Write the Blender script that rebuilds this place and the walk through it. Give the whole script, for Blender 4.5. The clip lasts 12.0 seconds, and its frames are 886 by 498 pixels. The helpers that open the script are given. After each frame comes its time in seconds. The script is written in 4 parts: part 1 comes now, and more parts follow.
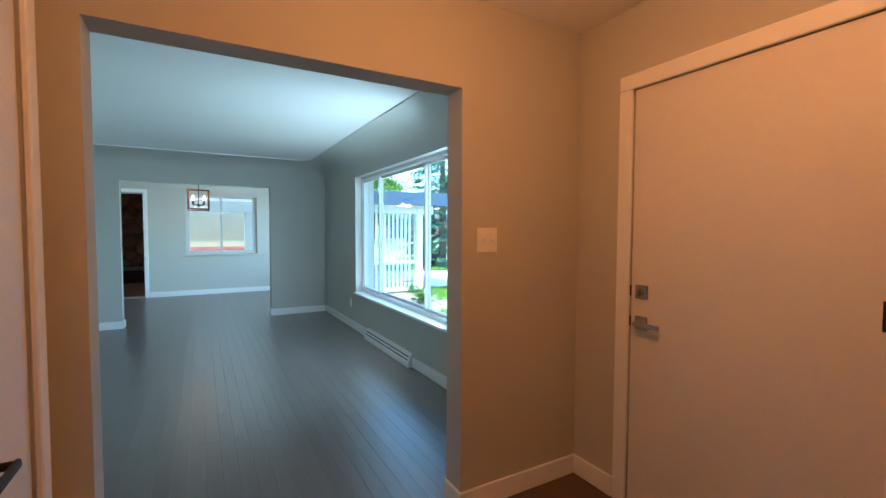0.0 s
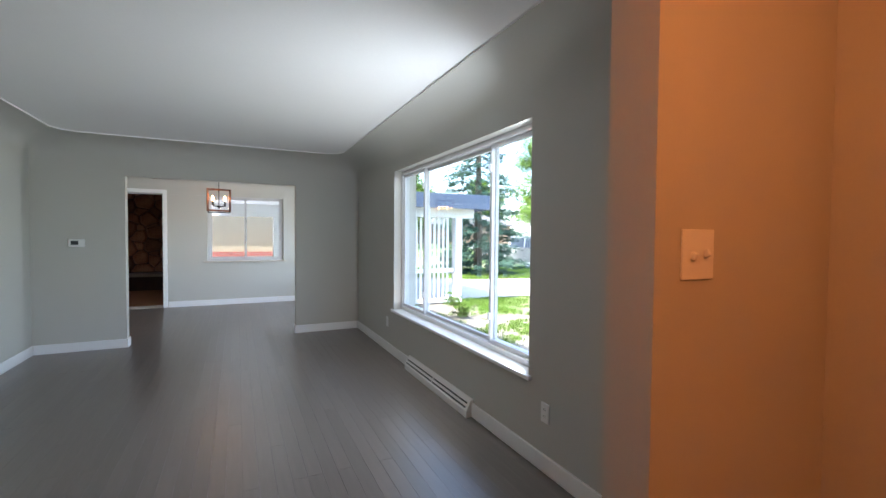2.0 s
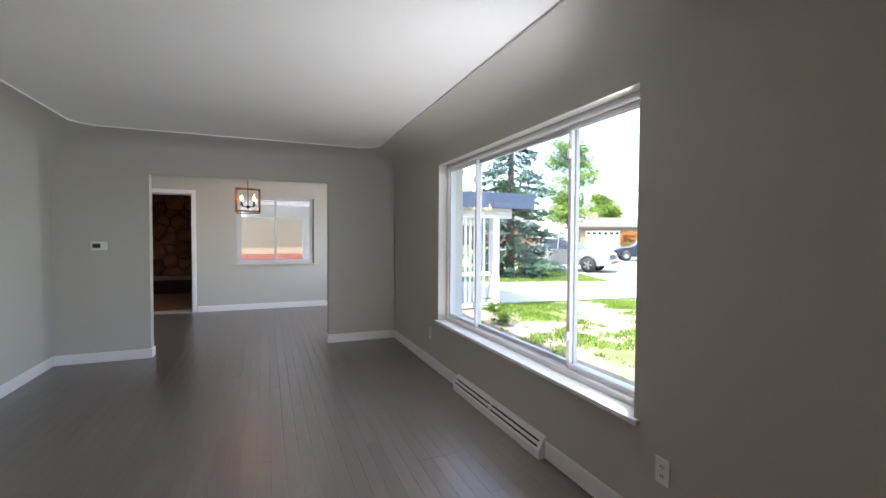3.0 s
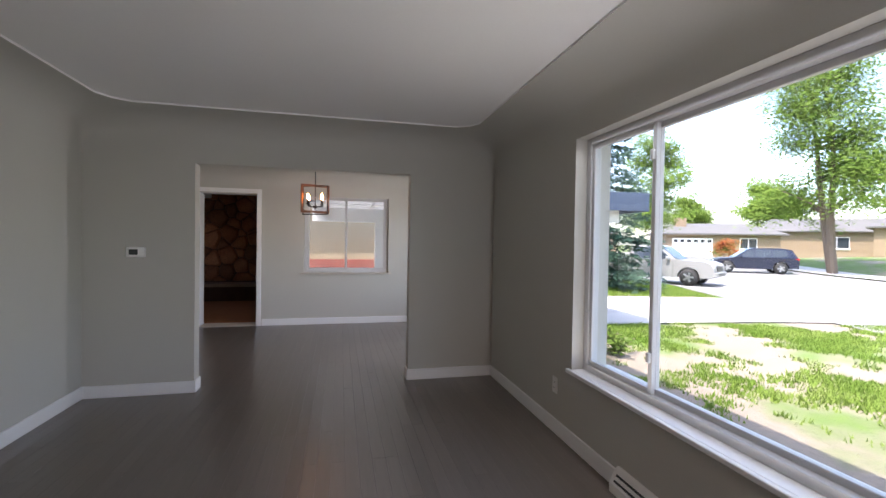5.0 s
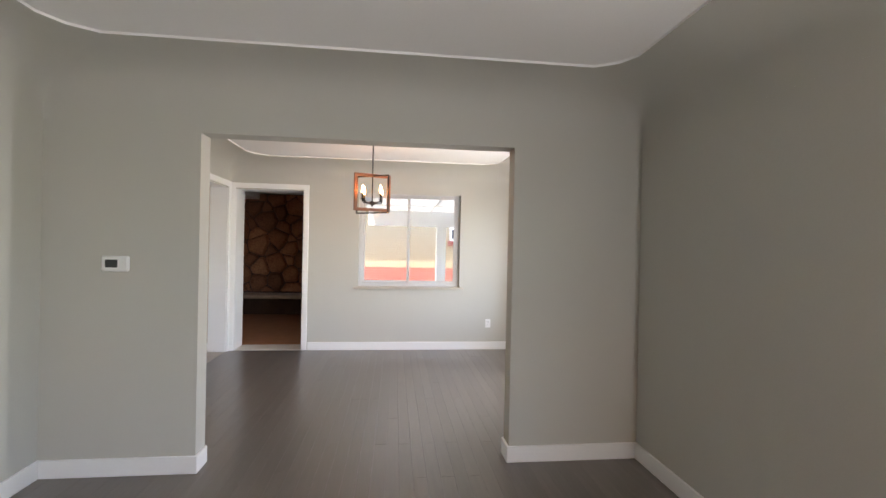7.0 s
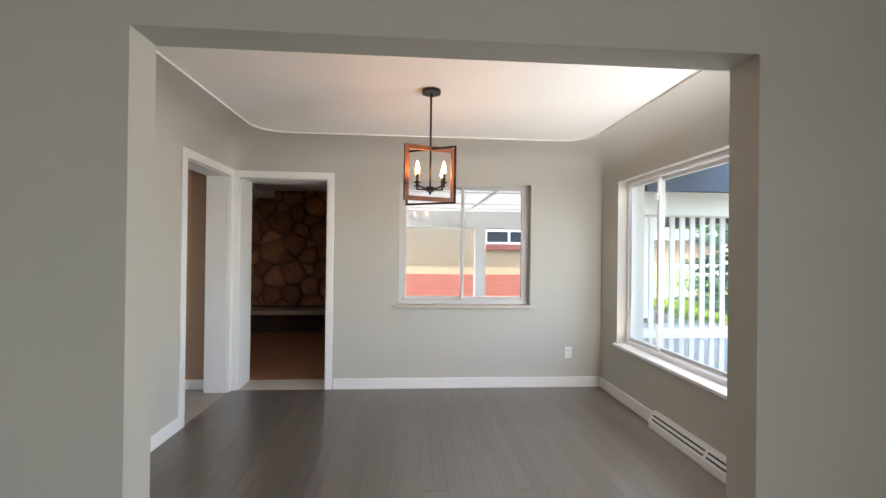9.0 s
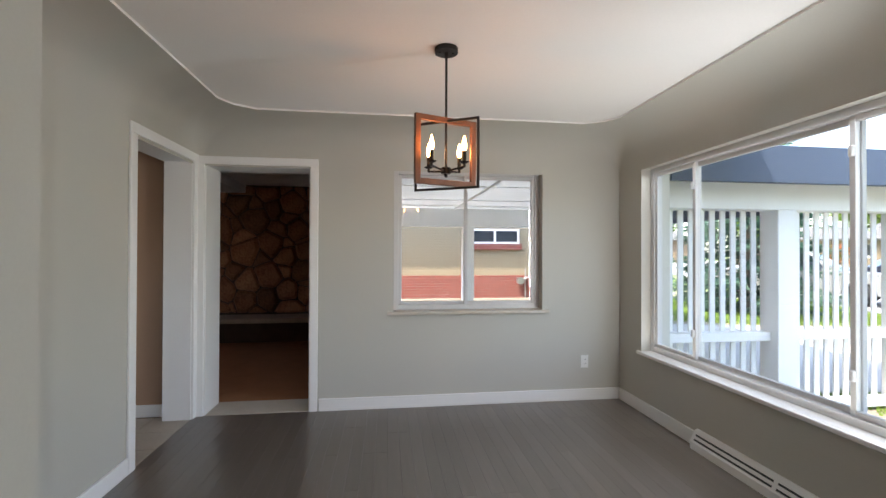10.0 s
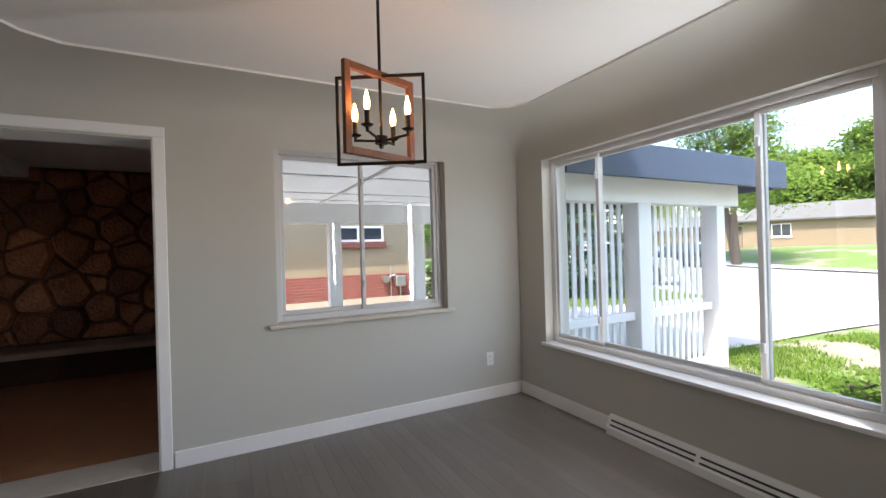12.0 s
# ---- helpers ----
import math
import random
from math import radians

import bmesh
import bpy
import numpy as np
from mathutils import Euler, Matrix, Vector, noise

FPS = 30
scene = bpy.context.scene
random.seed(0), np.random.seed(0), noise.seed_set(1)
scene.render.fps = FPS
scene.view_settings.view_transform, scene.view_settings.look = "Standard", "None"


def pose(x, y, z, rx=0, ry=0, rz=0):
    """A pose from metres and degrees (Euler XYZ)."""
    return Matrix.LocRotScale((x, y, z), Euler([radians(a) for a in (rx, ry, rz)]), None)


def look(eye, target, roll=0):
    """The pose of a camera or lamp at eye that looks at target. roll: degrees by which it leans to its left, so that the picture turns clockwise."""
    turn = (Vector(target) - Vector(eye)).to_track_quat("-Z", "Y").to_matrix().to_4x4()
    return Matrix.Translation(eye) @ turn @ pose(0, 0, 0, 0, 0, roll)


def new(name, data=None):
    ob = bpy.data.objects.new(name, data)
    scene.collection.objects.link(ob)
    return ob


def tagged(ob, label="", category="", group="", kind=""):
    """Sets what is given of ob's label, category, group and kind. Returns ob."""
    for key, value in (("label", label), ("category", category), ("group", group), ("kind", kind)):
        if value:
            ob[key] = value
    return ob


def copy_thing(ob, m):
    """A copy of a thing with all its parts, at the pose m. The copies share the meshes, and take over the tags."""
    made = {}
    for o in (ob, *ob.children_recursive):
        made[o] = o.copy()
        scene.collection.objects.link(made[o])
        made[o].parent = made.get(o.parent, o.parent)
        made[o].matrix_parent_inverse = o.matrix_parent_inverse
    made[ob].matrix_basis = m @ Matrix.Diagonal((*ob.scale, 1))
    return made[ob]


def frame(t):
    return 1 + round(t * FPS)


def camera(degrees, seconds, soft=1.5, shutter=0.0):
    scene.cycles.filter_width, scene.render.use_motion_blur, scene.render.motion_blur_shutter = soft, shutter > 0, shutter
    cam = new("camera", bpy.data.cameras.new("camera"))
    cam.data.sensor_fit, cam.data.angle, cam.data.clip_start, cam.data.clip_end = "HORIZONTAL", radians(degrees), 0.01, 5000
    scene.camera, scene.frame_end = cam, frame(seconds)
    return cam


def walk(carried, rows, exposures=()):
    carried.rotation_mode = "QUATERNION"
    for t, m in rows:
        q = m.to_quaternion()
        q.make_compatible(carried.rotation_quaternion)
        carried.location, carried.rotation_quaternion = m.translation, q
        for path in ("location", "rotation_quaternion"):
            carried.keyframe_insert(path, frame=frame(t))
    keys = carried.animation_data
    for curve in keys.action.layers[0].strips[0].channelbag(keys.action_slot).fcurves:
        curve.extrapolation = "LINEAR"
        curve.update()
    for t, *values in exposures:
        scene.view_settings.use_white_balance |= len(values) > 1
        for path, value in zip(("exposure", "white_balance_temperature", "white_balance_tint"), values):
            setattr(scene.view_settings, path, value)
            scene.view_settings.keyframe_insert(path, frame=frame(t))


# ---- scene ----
cam = camera(91.6, 12.0)
PATH = [
    (0, (0.018, 0.714, 1.369), (0.995, 2.457, 1.282), 0.2),
    (0.5, (0.1, 0.947, 1.359), (1.057, 2.702, 1.277), 0.3),
    (1, (0.205, 1.209, 1.366), (1.135, 2.978, 1.292), 0.4),
    (1.5, (0.253, 1.477, 1.359), (1.152, 3.262, 1.291), 0.5),
    (2, (0.247, 1.778, 1.361), (1.108, 3.582, 1.3), 0.5),
    (2.5, (0.248, 2.075, 1.363), (1.06, 3.902, 1.303), 0.4),
    (4.5, (0.293, 3.416, 1.347), (0.836, 5.341, 1.313), 0.7),
    (5, (0.309, 3.779, 1.374), (0.771, 5.725, 1.341), 0.9),
    (5.5, (0.315, 4.139, 1.381), (0.7, 6.101, 1.35), 0.9),
    (6, (0.269, 4.508, 1.366), (0.597, 6.481, 1.349), 1.1),
    (6.5, (0.225, 4.891, 1.377), (0.496, 6.872, 1.366), 1.1),
    (7, (0.215, 5.281, 1.379), (0.436, 7.268, 1.372), 1.2),
    (7.2, (0.217, 5.431, 1.379), (0.415, 7.422, 1.371), 1.2),
    (9, (-0.128, 6.701, 1.393), (0.014, 8.696, 1.401), 0.7),
    (9.5, (-0.244, 6.991, 1.373), (-0.07, 8.984, 1.383), 0.5),
    (10, (-0.326, 7.264, 1.363), (-0.068, 9.247, 1.378), 0.2),
    (10.5, (-0.442, 7.478, 1.35), (-0.038, 9.436, 1.369), -0.3),
    (11, (-0.527, 7.654, 1.345), (0.047, 9.57, 1.357), -0.7),
    (11.5, (-0.555, 7.774, 1.36), (0.197, 9.627, 1.358), -1.0),
    (12, (-0.623, 7.844, 1.338), (0.3, 9.618, 1.34), -1.6),
]
EXPOSURES = [
    (0.0, 3.3, 4750, -13), (1.0, 3.3, 5350, 1), (2.0, 3.25, 6050, 10), (2.7, 3.15, 6350, 14),
    (4.5, 2.68, 6650, 19), (5.5, 2.65, 6750, 20), (7.0, 3.6, 7100, 17), (9.0, 3.35, 6950, 14), (9.5, 3.05, 6870, 14), (10.0, 2.85, 6800, 13), (10.5, 2.75, 6750, 13), (11.0, 2.8, 6730, 13), (12.0, 2.65, 6700, 14),
]
walk(cam, [(t, look(eye, target, roll)) for t, eye, target, roll in PATH], EXPOSURES)

# ---- world and sun ----
SUN_EL, SUN_FROM = 62.0, (-0.86, -0.50)
world = bpy.data.worlds.new("world")
scene.world = world
world.use_nodes = True
wn, wl = world.node_tree.nodes, world.node_tree.links
wn.clear()
sky = wn.new("ShaderNodeTexSky")
sky.sky_type = "NISHITA"
sky.sun_disc = False
sky.sun_elevation = radians(SUN_EL)
sky.sun_rotation = math.atan2(SUN_FROM[0], SUN_FROM[1])
sky.dust_density = 2.0
back = wn.new("ShaderNodeBackground")
back.inputs["Strength"].default_value = 0.15
wout = wn.new("ShaderNodeOutputWorld")
wl.new(sky.outputs[0], back.inputs[0])
wl.new(back.outputs[0], wout.inputs[0])

sun = new("sun", bpy.data.lights.new("sun", "SUN"))
sun.data.energy, sun.data.angle, sun.data.color = 2.0, radians(0.6), (1.0, 0.95, 0.87)
_c = math.cos(radians(SUN_EL))
_n = math.hypot(*SUN_FROM)
sun.matrix_world = look((SUN_FROM[0] / _n * _c * 30, SUN_FROM[1] / _n * _c * 30, math.sin(radians(SUN_EL)) * 30), (0, 0, 0))

# added lamps in the front windows' heads and sills, for sky and sunlit ground
for y0, y1 in ((3.96, 6.35), (8.68, 10.67)):
    for nm, z, turn, watts, tone in (("sky_strip", 2.072, 12, 0.6, (0.86, 0.93, 1.0)), ("ground_strip", 0.530, 168, 0.55, (1.0, 0.97, 0.90))):
        la = new(nm, bpy.data.lights.new(nm, "AREA"))
        la.data.shape, la.data.size, la.data.size_y = "RECTANGLE", 0.07, y1 - y0
        la.data.energy, la.data.color, la.data.spread = watts, tone, radians(108)
        la.matrix_world = pose(1.888, (y0 + y1) / 2, z, 0, turn, 0)
    # added upright lamp at the nearer jamb, slanted inwards to brighten the far walls
    la = new("side_fill_strip", bpy.data.lights.new("side_fill_strip", "AREA"))
    la.data.shape, la.data.size, la.data.size_y = "RECTANGLE", 0.06, 1.44
    la.data.energy, la.data.color, la.data.spread = 2.8, (0.90, 0.95, 1.0), radians(140)
    la.matrix_world = look((1.886, y0 - 0.025, 1.30), (1.086, y0 + 0.575, 1.30))

# flush ceiling lamp of the entry
entry_bulb = new("entry_bulb", bpy.data.lights.new("entry_bulb", "POINT"))
entry_bulb.data.energy, entry_bulb.data.color, entry_bulb.data.shadow_soft_size = 2.8, (1.0, 0.29, 0.075), 0.07
entry_bulb.location = (0.72, 1.40, 2.22)


# ---- materials ----
def material(name, color, rough=0.6, metal=0.0, vary=0.06, scale=3.0, fine=60.0, bump=0.05, depth=0.002, spec=0.5, per_piece=0.0, stretch=(1, 1, 1), tint=None):
    """Principled surface: base colour with variation at two sizes and a fine relief."""
    m = bpy.data.materials.new(name)
    m.use_nodes = True
    n, l = m.node_tree.nodes, m.node_tree.links
    p = n["Principled BSDF"]
    p.inputs["Roughness"].default_value, p.inputs["Metallic"].default_value = rough, metal
    p.inputs["Specular IOR Level"].default_value = spec
    geo = n.new("ShaderNodeTexCoord")
    mp = n.new("ShaderNodeMapping")
    mp.inputs["Scale"].default_value = stretch
    l.new(geo.outputs["Object"], mp.inputs["Vector"])
    big, small = n.new("ShaderNodeTexNoise"), n.new("ShaderNodeTexNoise")
    big.inputs["Scale"].default_value, big.inputs["Detail"].default_value = scale, 4
    small.inputs["Scale"].default_value, small.inputs["Detail"].default_value = fine, 3
    for q in (big, small):
        l.new(mp.outputs[0], q.inputs["Vector"])
    add = n.new("ShaderNodeMath"); add.operation = "ADD"
    l.new(big.outputs["Fac"], add.inputs[0]); l.new(small.outputs["Fac"], add.inputs[1])
    ramp = n.new("ShaderNodeMapRange")
    ramp.inputs[1].default_value, ramp.inputs[2].default_value = 0.6, 1.4
    l.new(add.outputs[0], ramp.inputs[0])
    mix = n.new("ShaderNodeMix"); mix.data_type = "RGBA"
    other = tint or color
    mix.inputs["A"].default_value = (*[c * (1 - vary) for c in color], 1)
    mix.inputs["B"].default_value = (*[min(1, c * (1 + vary)) for c in other], 1)
    l.new(ramp.outputs[0], mix.inputs["Factor"])
    col = mix.outputs["Result"]
    if per_piece:
        info = n.new("ShaderNodeObjectInfo")
        r2 = n.new("ShaderNodeMapRange")
        r2.inputs[3].default_value, r2.inputs[4].default_value = 1 - per_piece, 1 + per_piece
        l.new(info.outputs["Random"], r2.inputs[0])
        hsv = n.new("ShaderNodeHueSaturation")
        l.new(col, hsv.inputs["Color"]); l.new(r2.outputs[0], hsv.inputs["Value"])
        col = hsv.outputs[0]
    l.new(col, p.inputs["Base Color"])
    if bump:
        b = n.new("ShaderNodeBump")
        b.inputs["Strength"].default_value, b.inputs["Distance"].default_value = bump, depth
        l.new(small.outputs["Fac"], b.inputs["Height"]); l.new(b.outputs[0], p.inputs["Normal"])
    return m


def floor_wood():
    """Dark grey-brown stained oak: grain along the strip, uneven sheen, tone from strip to strip."""
    m = material("stained_oak", (0.140, 0.119, 0.104), 0.30, 0, 0.14, 5.0, 45.0, 0.03, 0.0004, 0.6, 0.09, (1, 0.07, 1))
    p = m.node_tree.nodes["Principled BSDF"]
    p.inputs["Coat Weight"].default_value, p.inputs["Coat Roughness"].default_value = 0.30, 0.30
    return m


def glass_pane():
    m = bpy.data.materials.new("window_glass")
    m.use_nodes = True
    n, l = m.node_tree.nodes, m.node_tree.links
    n.remove(n["Principled BSDF"])
    tr, gl, fr, mx = n.new("ShaderNodeBsdfTransparent"), n.new("ShaderNodeBsdfGlossy"), n.new("ShaderNodeLayerWeight"), n.new("ShaderNodeMixShader")
    tr.inputs[0].default_value = (0.96, 0.975, 0.97, 1)
    gl.inputs["Roughness"].default_value = 0.0
    fr.inputs["Blend"].default_value = 0.5
    pw, ma = n.new("ShaderNodeMath"), n.new("ShaderNodeMath")
    pw.operation, ma.operation = "POWER", "MULTIPLY_ADD"
    pw.inputs[1].default_value, ma.inputs[1].default_value, ma.inputs[2].default_value = 5.0, 0.8, 0.035
    l.new(fr.outputs["Facing"], pw.inputs[0]); l.new(pw.outputs[0], ma.inputs[0])
    l.new(ma.outputs[0], mx.inputs[0]); l.new(tr.outputs[0], mx.inputs[1]); l.new(gl.outputs[0], mx.inputs[2])
    l.new(mx.outputs[0], n["Material Output"].inputs[0])
    return m


def glow(name, color, strength):
    m = bpy.data.materials.new(name)
    m.use_nodes = True
    p = m.node_tree.nodes["Principled BSDF"]
    p.inputs["Base Color"].default_value = (0.9, 0.85, 0.8, 1)
    p.inputs["Emission Color"].default_value = (*color, 1)
    p.inputs["Emission Strength"].default_value = strength
    return m


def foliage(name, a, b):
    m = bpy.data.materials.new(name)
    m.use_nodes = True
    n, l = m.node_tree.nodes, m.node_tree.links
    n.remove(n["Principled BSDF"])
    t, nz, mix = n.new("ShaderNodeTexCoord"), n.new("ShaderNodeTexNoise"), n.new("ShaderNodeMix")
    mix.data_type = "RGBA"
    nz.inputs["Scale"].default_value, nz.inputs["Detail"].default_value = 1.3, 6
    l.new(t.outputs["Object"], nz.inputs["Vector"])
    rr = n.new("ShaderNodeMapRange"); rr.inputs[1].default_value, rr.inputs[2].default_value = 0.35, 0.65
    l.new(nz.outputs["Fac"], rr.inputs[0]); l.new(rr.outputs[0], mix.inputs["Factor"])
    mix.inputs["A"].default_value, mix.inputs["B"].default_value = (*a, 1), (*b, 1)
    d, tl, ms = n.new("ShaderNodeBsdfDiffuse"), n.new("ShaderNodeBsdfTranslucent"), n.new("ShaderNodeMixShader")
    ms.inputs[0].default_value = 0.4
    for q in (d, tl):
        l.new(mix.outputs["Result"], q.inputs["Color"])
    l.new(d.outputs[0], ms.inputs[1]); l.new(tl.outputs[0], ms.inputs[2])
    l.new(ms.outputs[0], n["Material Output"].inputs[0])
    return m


def lawn_soil():
    """Patchy lawn: green turf broken by dry sandy soil."""
    m = bpy.data.materials.new("patchy_lawn")
    m.use_nodes = True
    n, l = m.node_tree.nodes, m.node_tree.links
    p = n["Principled BSDF"]; p.inputs["Roughness"].default_value = 0.95
    t = n.new("ShaderNodeTexCoord")
    def nz(scale, detail):
        q = n.new("ShaderNodeTexNoise"); q.inputs["Scale"].default_value, q.inputs["Detail"].default_value = scale, detail
        l.new(t.outputs["Object"], q.inputs["Vector"]); return q.outputs["Fac"]
    def mix(f, a, b):
        q = n.new("ShaderNodeMix"); q.data_type = "RGBA"; l.new(f, q.inputs["Factor"])
        for k, v in (("A", a), ("B", b)):
            if isinstance(v, tuple): q.inputs[k].default_value = (*v, 1)
            else: l.new(v, q.inputs[k])
        return q.outputs["Result"]
    def rng(f, a, b):
        q = n.new("ShaderNodeMapRange"); q.inputs[1].default_value, q.inputs[2].default_value = a, b; l.new(f, q.inputs[0]); return q.outputs[0]
    green = mix(nz(9.0, 5), (0.07, 0.125, 0.022), (0.12, 0.18, 0.035))
    soil = mix(nz(14.0, 6), (0.17, 0.142, 0.108), (0.27, 0.228, 0.18))
    sep = n.new("ShaderNodeSeparateXYZ"); l.new(t.outputs["Object"], sep.inputs[0])
    def math2(op, a, b):
        q = n.new("ShaderNodeMath"); q.operation = op; l.new(a, q.inputs[0])
        if isinstance(b, float): q.inputs[1].default_value = b
        else: l.new(b, q.inputs[1])
        return q.outputs[0]
    worn = math2("ADD", nz(0.55, 6), math2("MULTIPLY", rng(sep.outputs[0], 5.2, 3.2), 0.34))
    worn = math2("SUBTRACT", worn, math2("MULTIPLY", rng(sep.outputs[0], 12.0, 16.0), 0.14))
    l.new(mix(rng(worn, 0.38, 0.50), green, soil), p.inputs["Base Color"])
    b = n.new("ShaderNodeBump"); b.inputs["Strength"].default_value, b.inputs["Distance"].default_value = 0.7, 0.03
    l.new(nz(30.0, 4), b.inputs["Height"]); l.new(b.outputs[0], p.inputs["Normal"])
    return m


def brick_face(name, c1, c2, mortar, scale=1.0):
    m = bpy.data.materials.new(name)
    m.use_nodes = True
    n, l = m.node_tree.nodes, m.node_tree.links
    p = n["Principled BSDF"]; p.inputs["Roughness"].default_value = 0.9
    t, sep, cmb, br = n.new("ShaderNodeTexCoord"), n.new("ShaderNodeSeparateXYZ"), n.new("ShaderNodeCombineXYZ"), n.new("ShaderNodeTexBrick")
    ad = n.new("ShaderNodeMath"); ad.operation = "ADD"
    l.new(t.outputs["Object"], sep.inputs[0])
    l.new(sep.outputs[0], ad.inputs[0]); l.new(sep.outputs[1], ad.inputs[1])
    l.new(ad.outputs[0], cmb.inputs[0]); l.new(sep.outputs[2], cmb.inputs[1]); l.new(cmb.outputs[0], br.inputs["Vector"])
    br.inputs["Scale"].default_value = scale
    br.inputs["Brick Width"].default_value, br.inputs["Row Height"].default_value, br.inputs["Mortar Size"].default_value = 0.215, 0.075, 0.008
    br.inputs["Color1"].default_value, br.inputs["Color2"].default_value, br.inputs["Mortar"].default_value = (*c1, 1), (*c2, 1), (*mortar, 1)
    l.new(br.outputs["Color"], p.inputs["Base Color"])
    b = n.new("ShaderNodeBump"); b.inputs["Strength"].default_value, b.inputs["Distance"].default_value, b.invert = 0.6, 0.006, True
    l.new(br.outputs["Fac"], b.inputs["Height"]); l.new(b.outputs[0], p.inputs["Normal"])
    return m


WALL = material("grey_wall_paint", (0.525, 0.515, 0.468), 0.75, 0, 0.025, 1.2, 140, 0.10, 0.0012, 0.3)
CEIL = material("white_ceiling_paint", (0.88, 0.87, 0.85), 0.85, 0, 0.02, 1.0, 110, 0.10, 0.0012, 0.2)
TRIM = material("white_trim_paint", (0.86, 0.86, 0.85), 0.42, 0, 0.02, 2.0, 80, 0.03, 0.0006)
VINYL = material("white_vinyl", (0.60, 0.60, 0.60), 0.38, 0, 0.02, 2.0, 50, 0.02, 0.0005)
DOORW = material("white_door_paint", (0.74, 0.71, 0.68), 0.45, 0, 0.03, 1.5, 70, 0.05, 0.0008)
PLAST = material("white_plastic", (0.82, 0.82, 0.80), 0.35, 0, 0.015, 4, 60, 0.0)
DARKP = material("dark_plastic", (0.03, 0.035, 0.035), 0.3, 0, 0.1, 4, 60, 0.0)
SILL = material("beige_stone_sill", (0.56, 0.51, 0.44), 0.35, 0, 0.10, 6, 60, 0.04, 0.0008)
OAK = floor_wood()
NICKEL = material("satin_nickel", (0.42, 0.40, 0.38), 0.32, 0.95, 0.05, 8, 200, 0.03, 0.0003)
BRONZE = material("dark_bronze", (0.045, 0.030, 0.022), 0.4, 0.8, 0.1, 8, 120, 0.03, 0.0004)
BLACK = material("black_iron", (0.018, 0.016, 0.015), 0.45, 0.5, 0.1, 8, 120, 0.04, 0.0004)
LWOOD = material("reddish_brown_wood", (0.17, 0.065, 0.028), 0.45, 0, 0.3, 6, 90, 0.1, 0.0008, stretch=(1, 1, 0.3))
BULB = glow("warm_filament", (1.0, 0.42, 0.13), 13.0)
SHADE = glow("warm_frosted_glass", (1.0, 0.45, 0.12), 0.8)
GLASS = glass_pane()
CARPET = material("brown_carpet", (0.38, 0.18, 0.095), 0.98, 0, 0.15, 5, 220, 0.6, 0.006, 0.1)
TILE = material("beige_floor_tile", (0.42, 0.37, 0.31), 0.4, 0, 0.1, 4, 40, 0.05, 0.001, per_piece=0.06)
GROUT = material("grey_grout", (0.22, 0.20, 0.18), 0.9, 0, 0.1, 6, 90, 0.1)
STONE = material("brown_fieldstone", (0.22, 0.070, 0.032), 0.85, 0, 0.40, 4, 35, 0.7, 0.02, 0.3, 0.45, tint=(0.26, 0.115, 0.055))
MORTAR = material("dark_mortar", (0.085, 0.048, 0.033), 0.95, 0, 0.2, 8, 80, 0.5, 0.01)
SLAB = material("hearth_slab_stone", (0.30, 0.21, 0.15), 0.7, 0, 0.2, 5, 50, 0.3, 0.006)
CARW = material("white_exterior_paint", (0.82, 0.82, 0.81), 0.6, 0, 0.04, 1.5, 60, 0.08, 0.002)
FASCIA = material("slate_blue_fascia", (0.045, 0.065, 0.105), 0.6, 0, 0.10, 1.5, 40, 0.15, 0.003)
SHINGLE = material("grey_shingle", (0.11, 0.108, 0.106), 0.95, 0, 0.2, 2, 25, 0.5, 0.01)
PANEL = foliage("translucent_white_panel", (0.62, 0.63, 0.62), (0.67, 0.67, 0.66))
LAWN = lawn_soil()
TURF = foliage("turf_blades", (0.13, 0.22, 0.035), (0.22, 0.31, 0.07))
CONC = material("pale_concrete", (0.42, 0.41, 0.39), 0.9, 0, 0.07, 0.7, 30, 0.15, 0.004)
ASPH = material("worn_pale_asphalt", (0.21, 0.207, 0.20), 0.92, 0, 0.08, 0.5, 40, 0.25, 0.005)
STUCCO = brick_face("buff_brick", (0.30, 0.24, 0.155), (0.32, 0.265, 0.175), (0.29, 0.24, 0.17))
REDBR = brick_face("red_brick", (0.21, 0.04, 0.03), (0.26, 0.06, 0.045), (0.25, 0.18, 0.15))
TANBR = brick_face("tan_brick", (0.22, 0.155, 0.10), (0.26, 0.19, 0.12), (0.24, 0.20, 0.15))
DGLASS = material("dark_window_glass", (0.03, 0.04, 0.05), 0.08, 0, 0.1, 1, 8, 0.0)
LEAF = foliage("broad_leaves", (0.09, 0.16, 0.03), (0.19, 0.28, 0.06))
NEEDLE = foliage("spruce_needles", (0.025, 0.06, 0.045), (0.075, 0.125, 0.09))
BUSH = foliage("flowering_bush", (0.10, 0.16, 0.03), (0.45, 0.10, 0.06))
BARK = material("grey_bark", (0.13, 0.10, 0.075), 0.95, 0, 0.3, 4, 30, 0.8, 0.02, stretch=(1, 1, 0.25))
SILVER = material("silver_car_paint", (0.33, 0.33, 0.32), 0.3, 0.35, 0.02, 2, 30, 0.0)
NAVY = material("dark_blue_car_paint", (0.010, 0.014, 0.032), 0.22, 0.2, 0.05, 2, 30, 0.0)
TYRE = material("black_tyre", (0.02, 0.02, 0.02), 0.85, 0, 0.1, 6, 60, 0.1)
ALLOY = material("alloy_rim", (0.5, 0.5, 0.5), 0.3, 0.9, 0.05, 6, 60, 0.0)
LAMPG = material("clear_lamp_cover", (0.75, 0.75, 0.75), 0.15, 0, 0.03, 6, 60, 0.0)
